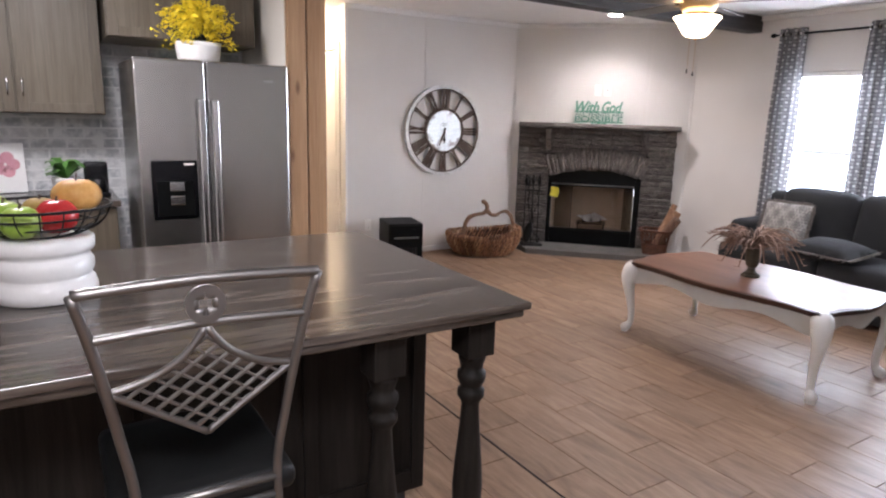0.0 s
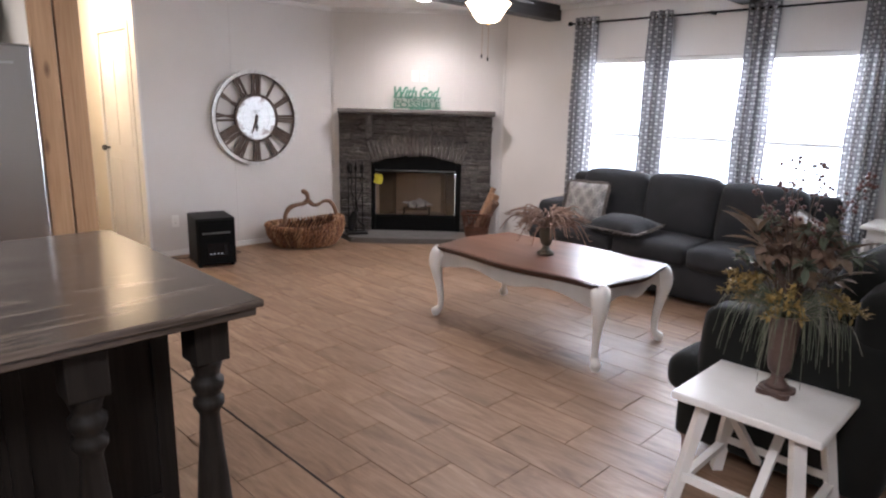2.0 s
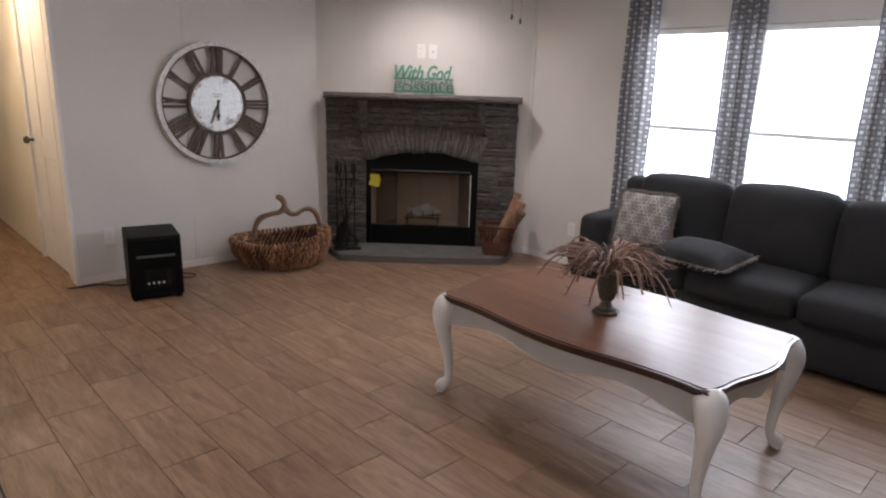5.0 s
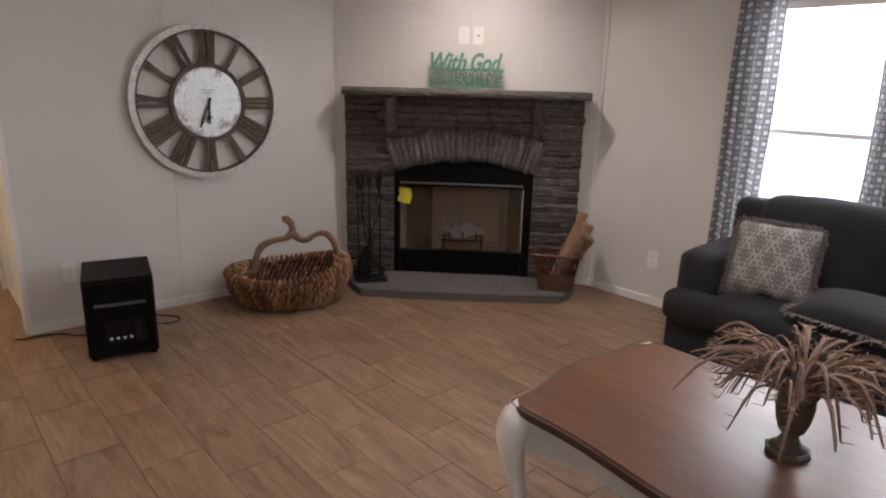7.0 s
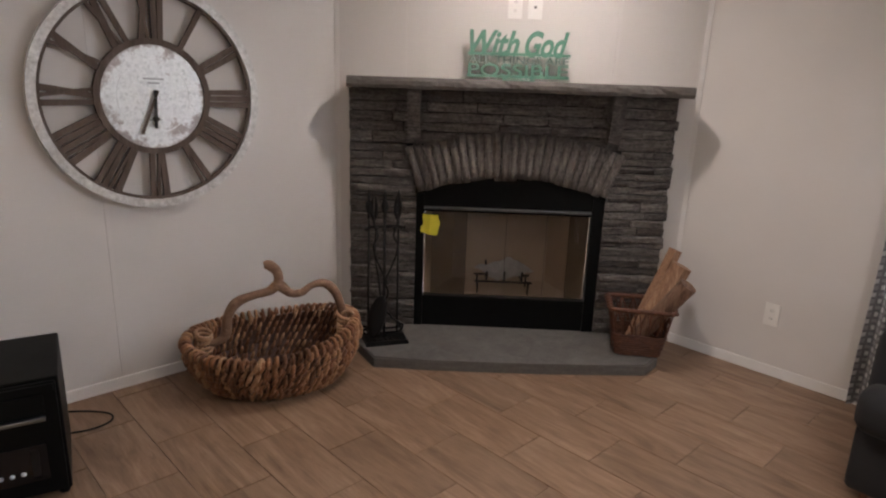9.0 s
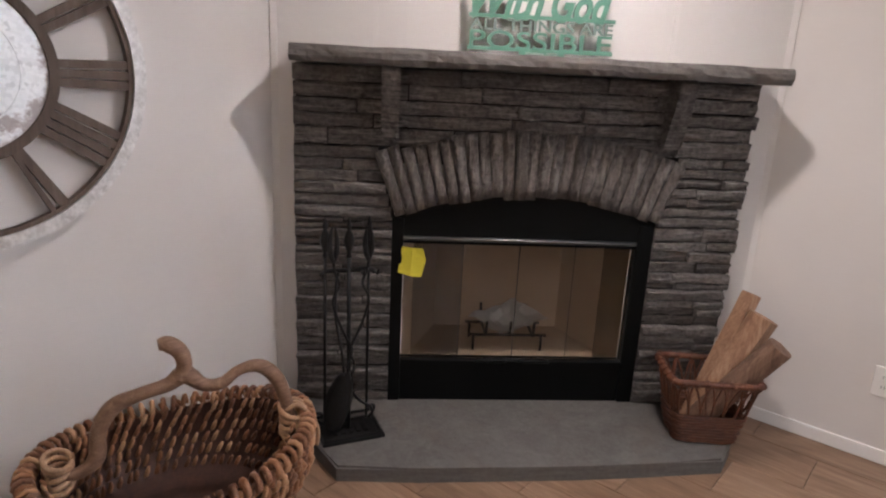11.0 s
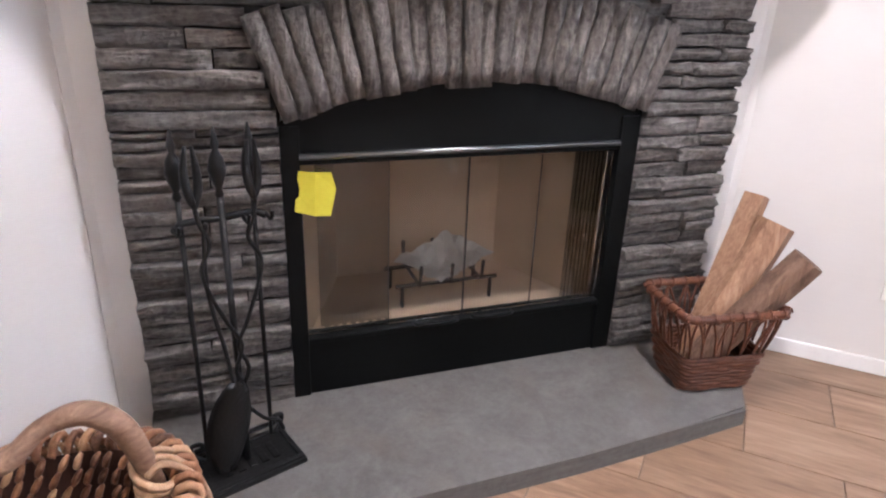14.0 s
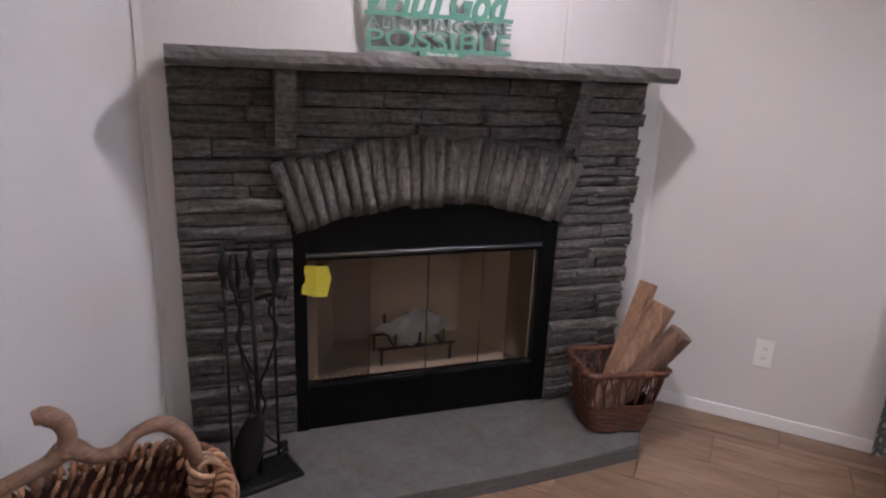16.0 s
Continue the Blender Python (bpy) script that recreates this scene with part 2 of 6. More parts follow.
def galvanised_material():
    m = Mat("galvanised_face", .40, .35)
    v = m.place(local=True)
    cell = m.node("TexVoronoi", Vector=v, Scale=95.0).outputs["Color"]
    rust = m.noise(v, 9.0, 5.0, .7)
    rim = m.node("MapRange", Value=m.node("VectorMath", operation='LENGTH', _0=m.node("TexCoord").outputs["Object"]).outputs["Value"], _1=.15, _2=.235, _3=0.0, _4=.27).outputs[0]
    rust = m.node("Math", operation='ADD', _0=rust, _1=rim).outputs[0]
    col = m.mix(.30, (.84, .89, .90), m.node("HueSaturation", Color=cell, Saturation=0.0, Value=.95).outputs[0])
    m.color(m.mix(m.ramp(rust, [(.62, (0, 0, 0)), (.70, (.7, .7, .7))]), col, (.24, .17, .15)))
    m.bump(m.noise(v, 60.0, 3.0), .15, .002)
    return m.m


def worn_paint_material():
    m = Mat("worn_white_paint", .45)
    v = m.place()
    wear = m.noise(v, 22.0, 6.0, .7)
    big = m.noise(v, 4.0, 3.0)
    col = m.ramp(big, [(.3, (.66, .64, .60)), (.7, (.78, .77, .74))])
    m.color(m.mix(m.ramp(wear, [(.67, (0, 0, 0)), (.73, (.75, .75, .75))]), col, (.30, .23, .17))).bump(wear, .12, .003)
    return m.m


M_wall = wall_material("greige_wall_panel", (.60, .576, .55), (.66, .635, .608))
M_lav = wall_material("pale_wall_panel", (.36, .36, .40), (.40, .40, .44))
M_cream = wall_material("cream_wall_panel", (.74, .70, .62), (.78, .74, .66))
M_trim = plain("white_trim", (.70, .69, .67), (.78, .77, .75), .5, bump=.05)
M_ceil = plain("ceiling_paint", (.74, .73, .71), (.80, .79, .77), .9, fine=160.0, bump=.3)
M_floor = floor_material()
M_grout = plain("grout", (.125, .085, .058), (.17, .122, .088), .9)
M_stone = stone_material("ledge_stone", (.022, .019, .017), (.112, .100, .090), (.37, .34, .315), .95)
M_arch = stone_material("arch_stone", (.022, .019, .017), (.112, .098, .087), (.35, .315, .285), .95, (16, 16, 3))
M_mantel = stone_material("mantel_stone", (.085, .076, .068), (.15, .136, .124), (.235, .218, .20), .4)
M_hearth = stone_material("hearth_slab", (.060, .055, .050), (.092, .086, .079), (.13, .122, .113), .2)
M_mortar = plain("dark_mortar", (.012, .011, .010), (.022, .02, .019), .95)
M_sofa = fabric("charcoal_fabric", (.021, .021, .0218), (.032, .032, .0335))
M_sofa2 = fabric("dark_olive_fabric", (.0095, .0100, .0090), (.016, .0165, .0145))
M_top = wood("cherry_tabletop", (.060, .024, .012), (.092, .039, .020), (.125, .057, .030), .38, 'y', .8, streak=5.0)
M_topedge = wood("dark_tabletop_edge", (.025, .012, .008), (.045, .02, .013), (.08, .036, .022), .3, 'y', .8)
M_worn = worn_paint_material()
M_black = plain("black_metal", (.002, .0024, .0024), (.0035, .004, .004), .5, bump=.05, gloss=.12)
M_gloss = plain("black_plastic", (.004, .004, .005), (.007, .007, .008), .22, bump=.02, gloss=.3)
M_iron = plain("wrought_iron", (.004, .004, .004), (.010, .0095, .009), .5, fine=120.0, bump=.4, gloss=.25)
M_beam = wood("dark_beam", (.012, .010, .010), (.024, .021, .02), (.045, .04, .037), .6, 'x')
M_isl = wood("dark_stained_wood", (.006, .005, .004), (.012, .010, .0085), (.022, .019, .016), .5, 'z')
M_cab = wood("grey_brown_cabinet", (.070, .055, .037), (.108, .087, .060), (.15, .124, .090), .5, 'z')
M_counter = wood("streaked_worktop", (.012, .009, .007), (.055, .043, .035), (.185, .155, .128), .17, 'x', .9, vary=.02, streak=7.0)
M_steel = metal("stainless_steel", (.50, .49, .47), .27, (90, 2, .4))
M_chrome = metal("bright_steel", (.66, .66, .66), .2)
M_pine = wood("knotty_pine", (.29, .16, .078), (.42, .25, .13), (.53, .345, .195), .5, 'z', .8, knots=True)
M_chair = metal("pewter_metal", (.22, .21, .20), .42)
M_leather = plain("black_leather", (.005, .0055, .0055), (.009, .0095, .0095), .45, fine=220.0, bump=.2, gloss=.2)
M_wicker = wicker_material()
M_cane = wood("peeled_cane", (.22, .115, .058), (.38, .225, .125), (.52, .34, .21), .55, 'z', 1.6, vary=.2)
M_willow = wood("brown_willow", (.04, .010, .005), (.09, .027, .011), (.19, .072, .032), .5, 'x', 1.4, vary=.25)
# brown willow darkened, so the shade inside the baskets is in its colour
M_shadowy = wood("shaded_willow", (.022, .007, .004), (.045, .015, .008), (.085, .032, .017), .6, 'z', 1.4)
M_branch = wood("driftwood_branch", (.10, .048, .027), (.19, .105, .062), (.32, .20, .13), .6, 'x', 2.0, bump=.5)
M_bark = wood("log_bark", (.07, .038, .024), (.15, .082, .052), (.27, .165, .11), .85, 'z', 1.5, bump=.9)
M_split = wood("split_log", (.14, .066, .035), (.27, .145, .082), (.43, .27, .17), .75, 'z', 1.5, bump=.6)
M_brick = plain("firebrick", (.48, .355, .245), (.57, .435, .31), .9, bump=.3)
M_foil = plain("crumpled_foil", (.50, .49, .47), (.62, .61, .58), .5, .35, fine=30.0, bump=.4)
M_rail = metal("dark_polished_steel", (.22, .23, .23), .3)
M_yellow = plain("yellow_tag", (.50, .44, .02), (.60, .54, .04), .6, bump=.02)
M_glass = glass("door_glass", (.77, .77, .755), 1.0)
M_pane = glass("window_glass", (.97, .98, .98), .5)
M_mesh = glass("spark_mesh", (.50, .49, .46), .15)
M_curtain = curtain_material()
M_damask = damask_material()
M_fringe = fabric("fringe_cloth", (.09, .075, .066), (.15, .13, .115))
M_galv = galvanised_material()
M_rim = plain("whitewashed_metal", (.40, .39, .37), (.78, .78, .76), .42, .25, scale=42.0, fine=120.0, bump=.5)
M_slat = wood("weathered_slat", (.050, .034, .026), (.095, .068, .052), (.155, .118, .095), .75, 'z', 1.3)
M_green = plain("green_sign_paint", (.075, .20, .145), (.13, .30, .22), .55, scale=18.0, bump=.1)
M_greylet = plain("grey_sign_paint", (.12, .17, .15), (.17, .24, .21), .6, scale=18.0, bump=.1)
M_plate = plain("white_plastic", (.74, .73, .70), (.78, .77, .74), .35, bump=.02)
M_faded = plain("faded_print", (.26, .28, .29), (.40, .42, .43), .6)
M_slot = plain("dark_slot", (.02, .02, .02), (.04, .04, .04), .6)
M_urn = plain("mossy_urn", (.045, .037, .024), (.10, .082, .055), .7, scale=14.0, fine=70.0, bump=.4)
M_urn2 = plain("brown_urn", (.050, .028, .021), (.105, .062, .048), .55, scale=14.0, fine=70.0, bump=.4)
M_plume = plain("dry_plume", (.13, .075, .052), (.27, .175, .13), .85, scale=12.0, vary=.3)
M_leaf = plain("sage_leaf", (.055, .068, .042), (.11, .125, .078), .7, vary=.3)
M_gold = plain("yellow_blossom", (.25, .16, .035), (.40, .28, .08), .7, vary=.3)
M_peach = plain("peach_blossom", (.15, .085, .052), (.32, .21, .145), .7, vary=.3)
M_pale = plain("pale_grass_blade", (.16, .155, .115), (.27, .26, .20), .75, vary=.3)
M_dust = plain("dusty_brown_leaf", (.085, .058, .036), (.17, .125, .085), .75, vary=.3)
M_berry = plain("dark_berry", (.05, .02, .016), (.10, .042, .034), .4, vary=.3)
M_twig = plain("twig", (.055, .035, .025), (.10, .07, .05), .8)
M_forsythia = plain("bright_yellow_petal", (.78, .58, .01), (.88, .70, .03), .6, vary=.15)
M_ceramic = plain("white_ceramic", (.72, .71, .69), (.80, .79, .77), .3, bump=.1)
M_apple = plain("green_apple", (.22, .36, .04), (.36, .48, .09), .3, scale=20.0)
M_red = plain("red_apple", (.36, .015, .02), (.52, .04, .035), .25, scale=20.0)
M_orange = plain("orange_gourd", (.55, .27, .06), (.68, .40, .13), .6, scale=20.0)
M_plant = plain("house_plant", (.06, .17, .03), (.14, .30, .07), .45, vary=.2)
M_bowl = glow("frosted_bowl", (1.0, .78, .48), 5.0)
M_led = glow("recessed_lens", (1.0, .93, .82), 30.0)
M_dot = glow("small_display_light", (.5, .55, .6), .04)
M_brass = metal("antique_brass", (.45, .30, .15), .35)
M_blade = wood("grey_fan_blade", (.05, .046, .043), (.085, .078, .073), (.12, .112, .105), .45, 'x')
M_foot = wood("reddish_foot", (.07, .025, .014), (.12, .045, .025), (.18, .075, .045), .4, 'z')
M_brickwash = brick_wash_material()
M_pink = plain("pink_print", (.50, .18, .24), (.66, .36, .40), .7)
M_sky = glow("bright_overcast", (.95, .98, 1.0), 5.0)
# siding emits a pale glow in place of daylight falling on it
M_siding = glow("siding_daylight_glow", (.80, .92, 1.0), .95)
M_ground = plain("dry_ground", (.22, .20, .15), (.32, .29, .22), .95, scale=.5, fine=9.0)
M_top.node_tree.nodes["Principled BSDF"].inputs["Specular IOR Level"].default_value = .24
for low in (M_isl, M_counter, M_sofa, M_sofa2):
    low.node_tree.nodes["Principled BSDF"].inputs["Specular IOR Level"].default_value = .45 if low is M_counter else .15

# geometry helpers


def link(name, bm, material, parent=None, label="", smooth=False):
    me = bpy.data.meshes.new(name)
    bmesh.ops.recalc_face_normals(bm, faces=bm.faces)
    if smooth:
        for f in bm.faces:
            f.smooth = True
    bm.to_mesh(me)
    bm.free()
    me.materials.append(material)
    ob = new(name, me)
    if parent:
        ob.parent = parent
    if label:
        ob["label"] = label
    return ob


part = link


def thing(name, m, label, category, group=""):
    ob = new(name)
    ob.empty_display_size = .05
    ob.matrix_world = m
    return tagged(ob, label, category, group)


def again(ob, parent, m):
    """A sibling part on the same mesh."""
    o = ob.copy()
    scene.collection.objects.link(o)
    o.parent = parent
    o.matrix_basis = m
    return o


def box(x0, x1, y0, y1, z0, z1, bm=None, bevel=0.0, seg=2):
    bm = bm or bmesh.new()
    r = bmesh.ops.create_cube(bm, size=1, matrix=Matrix.Translation(((x0 + x1) / 2, (y0 + y1) / 2, (z0 + z1) / 2)) @ Matrix.Diagonal((abs(x1 - x0), abs(y1 - y0), abs(z1 - z0), 1)))
    if bevel:
        es = list({e for v in r["verts"] for e in v.link_edges})
        bmesh.ops.bevel(bm, geom=es, offset=bevel, segments=seg, affect='EDGES', profile=0.6)
    return bm


def bar(p, q, w, d, bm=None):
    """A square bar from p to q."""
    bm = bm or bmesh.new()
    p, q = Vector(p), Vector(q)
    turn = (q - p).to_track_quat('Z', 'Y').to_matrix().to_4x4()
    bmesh.ops.create_cube(bm, size=1, matrix=Matrix.Translation((p + q) / 2) @ turn @ Matrix.Diagonal((w, d, (q - p).length, 1)))
    return bm


def rbox(c, s, r, puff=(0, 0, 0), bm=None, n=7):
    """A soft box: centre, size, edge radius, and how far its faces swell."""
    bm = bm or bmesh.new()
    base = len(bm.verts)
    made = bmesh.ops.create_cube(bm, size=2)
    es = list({e for v in made["verts"] for e in v.link_edges})
    bmesh.ops.subdivide_edges(bm, edges=es, cuts=n, use_grid_fill=True)
    bm.verts.ensure_lookup_table()
    h = Vector(s) / 2
    for v in bm.verts[base:]:
        p = Vector()
        for i in range(3):
            k = v.co[i]
            a = abs(k)
            inner = h[i] - r
            d = (a / .6) * inner if a < .6 else inner + (a - .6) / .4 * r
            p[i] = math.copysign(d, k)
        core = Vector([max(-(h[i] - r), min(h[i] - r, p[i])) for i in range(3)])
        off = p - core
        q = core + (off.normalized() * min(r, max(abs(off.x), abs(off.y), abs(off.z))) if off.length > 1e-6 else off)
        t = [q[i] / h[i] for i in range(3)]
        for i in range(3):
            j, k = (i + 1) % 3, (i + 2) % 3
            q[i] += puff[i] * t[i] * (1 - t[j] ** 2) * (1 - t[k] ** 2)
        v.co = q + Vector(c)
    return bm


def tube(pts, radii, seg=8, bm=None, cap=True):
    """A round bar along points, with a radius at each."""
    bm = bm or bmesh.new()
    pts = [Vector(p) for p in pts]
    if isinstance(radii, (int, float)):
        radii = [radii] * len(pts)
    rings = []
    side = None
    for i, p in enumerate(pts):
        d = (pts[min(i + 1, len(pts) - 1)] - pts[max(i - 1, 0)]).normalized()
        if side is None:
            side = d.orthogonal().normalized()
        side = (side - d * side.dot(d)).normalized()
        up = d.cross(side)
        rings.append([bm.verts.new(p + radii[i] * (math.cos(a) * side + math.sin(a) * up)) for a in (2 * math.pi * k / seg for k in range(seg))])
    for a, b in zip(rings, rings[1:]):
        for k in range(seg):
            bm.faces.new((a[k], a[(k + 1) % seg], b[(k + 1) % seg], b[k]))
    if cap:
        bm.faces.new(rings[0][::-1])
        bm.faces.new(rings[-1])
    return bm


def curve_pts(pts, n=5):
    """Points on a smooth line through the given ones."""
    pts = [Vector(p) for p in pts]
    out = []
    for i in range(len(pts) - 1):
        a, b, c, d = pts[max(i - 1, 0)], pts[i], pts[i + 1], pts[min(i + 2, len(pts) - 1)]
        for k in range(n):
            t = k / n
            out.append(.5 * ((2 * b) + (c - a) * t + (2 * a - 5 * b + 4 * c - d) * t * t + (3 * b - a - 3 * c + d) * t ** 3))
    return out + [pts[-1]]


def smooth_radii(rs, n=5):
    return [v.x for v in curve_pts([(r, 0, 0) for r in rs], n)]


def lathe(profile, seg=24, bm=None, at=(0, 0, 0)):
    """A turned shape from (radius, height) pairs."""
    bm = bm or bmesh.new()
    rings = [[bm.verts.new((at[0] + r * math.cos(2 * math.pi * k / seg), at[1] + r * math.sin(2 * math.pi * k / seg), at[2] + z)) for k in range(seg)] for r, z in profile]
    for a, b in zip(rings, rings[1:]):
        for k in range(seg):
            bm.faces.new((a[k], a[(k + 1) % seg], b[(k + 1) % seg], b[k]))
    bm.faces.new(rings[0][::-1])
    bm.faces.new(rings[-1])
    return bm


def prism(outline, z0, z1, bm=None):
    """A slab over a flat outline."""
    bm = bm or bmesh.new()
    lo = [bm.verts.new((x, y, z0)) for x, y in outline]
    hi = [bm.verts.new((x, y, z1)) for x, y in outline]
    n = len(outline)
    for k in range(n):
        bm.faces.new((lo[k], lo[(k + 1) % n], hi[(k + 1) % n], hi[k]))
    bm.faces.new(lo[::-1])
    bm.faces.new(hi)
    return bm


def ring(r0, r1, d0, d1, seg=64, bm=None):
    """A flat ring round the y axis, from depth d0 to d1."""
    bm = bm or bmesh.new()
    loops = [[bm.verts.new((r * math.sin(2 * math.pi * k / seg), d, r * math.cos(2 * math.pi * k / seg))) for k in range(seg)] for r, d in ((r0, d0), (r1, d0), (r1, d1), (r0, d1))]
    for i in range(4):
        a, b = loops[i], loops[(i + 1) % 4]
        for k in range(seg):
            bm.faces.new((a[k], a[(k + 1) % seg], b[(k + 1) % seg], b[k]))
    return bm


def lettering(name, text, size, m, material, parent, width=None, shear=0.0, depth=0.004, fat=0.0):
    """Flat letters from the built-in font, as a mesh, fitted to a width."""
    cu = bpy.data.curves.new(name, 'FONT')
    cu.body, cu.size, cu.extrude, cu.shear, cu.align_x, cu.offset = text, size, depth, shear, 'CENTER', fat
    tmp = bpy.data.objects.new(name, cu)
    scene.collection.objects.link(tmp)
    me = bpy.data.meshes.new_from_object(tmp.evaluated_get(bpy.context.evaluated_depsgraph_get()))
    bpy.data.objects.remove(tmp)
    xs = [v.co.x for v in me.vertices]
    k = width / (max(xs) - min(xs)) if width else 1
    mid = (max(xs) + min(xs)) / 2
    for v in me.vertices:
        v.co.x = (v.co.x - mid) * k
    me.materials.clear()
    me.materials.append(material)
    ob = new(name, me)
    ob.parent = parent
    ob.matrix_basis = m
    return ob

# the large structure
N, E, H = 0.70, 0.70, 2.43


def setting(name, bm, material, label, category):
    return tagged(link(name, bm, material), label, category, kind="structure")


def wall(name, *a, material=None):
    return setting(name, box(*a), material or M_wall, "greige vinyl wall panel with a fine woven texture", "wall")


floor = setting("floor", box(-7.4, .95, -7.4, 4.3, -.12, -.004), M_grout, "wood-look ceramic tile floor with dark grout joints", "floor")
setting("ceiling", box(-7.4, .95, -7.4, 4.3, H, H + .1), M_ceil, "white painted flat ceiling", "ceiling")
wall("wall_north", -2.63, -.60, N, N + .12, 0, H)
wall("wall_east_below", E, E + .12, -5.6, -.60, 0, .55)
wall("wall_east_above", E, E + .12, -5.6, -.60, 1.91, H)
for a, b in ((-1.62, -.60), (-2.45, -2.33), (-3.29, -3.17), (-5.6, -4.03)):
    wall("wall_east_pier", E, E + .12, a, b, .55, 1.91)
wall("wall_living_south", -3.80, E + .12, -5.72, -5.6, 0, H)
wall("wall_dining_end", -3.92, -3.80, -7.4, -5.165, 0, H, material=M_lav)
wall("wall_hall_east_near", -2.63, -2.51, N + .12, .90, 0, H, material=M_cream)
wall("wall_hall_east_far", -2.63, -2.51, 1.72, 4.2, 0, H, material=M_cream)
wall("wall_hall_east_over", -2.63, -2.51, .90, 1.72, 2.04, H, material=M_cream)
wall("wall_hall_west", -3.88, -3.66, -1.30, 4.2, 0, H, material=M_cream)
wall("wall_hall_end", -3.88, -2.51, 4.2, 4.3, 0, H, material=M_cream)
setting("wall_kitchen", box(-7.4, -3.88, -.35, -.25, 0, H), M_brickwash, "whitewashed brick kitchen wall", "wall")
wall("wall_west", -7.5, -7.4, -7.4, -.25, 0, H)
wall("wall_dining_south", -7.4, -3.92, -7.5, -7.4, 0, H)

# the wall across the corner, with the hole of the firebox
DIAG = pose(0, 0, 0, 0, 0, -45)
for a in ((-.96, -.47, .05, .17, 0, H), (.45, .96, .05, .17, 0, H), (-.47, .45, .05, .17, .74, H), (-.47, .45, .05, .17, 0, .06)):
    wall("wall_diagonal", *a).matrix_world = DIAG

# seams, corner strips, skirting and crown
seam = lambda *a: setting("trim", box(*a), M_wall, "narrow wall panel batten", "trim")
seam(-1.783, -1.767, N - .003, N, .06, H - .05)
for u in (-.58, .49):
    seam(u - .008, u + .008, .047, .05, 1.39, H - .05).matrix_world = DIAG
for x, y in ((-.622, N - .009), (E - .009, -.622)):
    ob = seam(-.012, .012, -.004, .004, .06, H - .05)
    ob.matrix_world = pose(x, y, 0, 0, 0, -22.5 if x < 0 else -67.5)
base = lambda *a: setting("baseboard", box(*a, bevel=.004), M_trim, "low white baseboard", "baseboard")
base(-2.63, -.63, N - .010, N, 0, .055)
base(E - .010, E, -5.6, -.63, 0, .055)
base(-2.645, -2.632, N, .84, 0, .07)
crown = lambda *a: setting("trim", box(*a, bevel=.01), M_trim, "small white crown moulding", "trim")
crown(-2.63, -.63, N - .03, N, H - .045, H)
crown(E - .03, E, -5.6, -.63, H - .045, H)
crown(-.95, .95, .02, .05, H - .045, H).matrix_world = DIAG
setting("trim", box(-2.655, -2.63, N - .012, N + .10, 0, H, bevel=.003), M_trim, "white corner trim at the hall opening", "trim")
setting("trim", box(-3.506, -3.500, -5.1, 1.0, -.004, .002), M_mortar, "dark metal floor transition strip", "trim")

# hall door
door = tagged(thing("door_1", pose(-2.60, .90, 0), "closed white panelled hall door with a dark knob", "door"), kind="structure")
part("door_leaf", box(-.02, .015, .012, .808, .01, 2.03), M_trim, door)
for z0, z1 in ((.12, .86), (1.0, 1.9)):
    for y0 in (.10, .45):
        bm = box(-.026, -.021, y0, y0 + .27, z0, z1, bevel=.004)
        part("panel", bm, M_trim, door)
for y in (-.035, .8):
    part("casing", box(-.045, -.031, y, y + .055, 0, 2.04, bevel=.004), M_trim, door)
part("casing", box(-.045, -.031, -.035, .855, 2.04, 2.10, bevel=.004), M_trim, door)
part("knob", lathe([(.012, 0), (.012, .03), (.028, .04), (.03, .055), (.02, .07)], 16), M_slot, door, "dark round door knob", True).matrix_basis = pose(-.02, .76, .96, 0, -90, 0)

# pine posts at the end of the kitchen partition
for x0, x1 in ((-3.878, -3.768), (-3.758, -3.645)):
    tagged(link("pine_post", box(x0, x1, -1.345, -1.30, 0, H, bevel=.006), M_pine), "knotty pine board cladding a wall end", "post", "pine boards")
tagged(link("pine_post", box(-3.66, -3.64, -1.30, -1.10, 0, H, bevel=.004), M_pine), "knotty pine board on the partition side", "post", "pine boards")


def ceiling_beam(y):
    bm = box(-3.9, E, y - .075, y + .075, 2.285, H, bevel=.008)
    tagged(link("ceiling_beam", bm, M_beam), "dark stained wooden ceiling beam", "beam", "ceiling beams")


for y in (-1.24, -3.12, -5.0):
    ceiling_beam(y)


def window(i, y0, y1):
    w = tagged(thing("window_%d" % i, pose(E + .03, (y0 + y1) / 2, .55), "white vinyl single-hung window, daylight behind", "window"), kind="structure")
    h, top = (y1 - y0) / 2, 1.36
    for nm, a in (("jamb", (0, .08, -h, -h + .03, 0, top)), ("jamb", (0, .08, h - .03, h, 0, top)), ("head", (0, .08, -h + .03, h - .03, top - .03, top)), ("sill", (-.045, .08, -h, h, -.02, .025))):
        part(nm, box(*a, bevel=.003), M_trim, w)
    part("meeting_rail", box(.02, .06, -h + .03, h - .03, .652, .678, bevel=.003), M_trim, w)
    for z0, z1, x in ((.025, .652, .032), (.678, top - .03, .045)):
        p = part("pane", box(x, x + .004, -h + .03, h - .03, z0, z1), M_pane, w, "clear glass pane")
        p.visible_shadow = False
    part("blind_headrail", box(-.02, .02, -h + .005, h - .005, top - .045, top - .005, bevel=.003), M_trim, w, "white blind headrail")


for i, (a, b) in enumerate(((-2.33, -1.62), (-3.17, -2.45), (-4.03, -3.29))):
    window(i + 1, a, b)

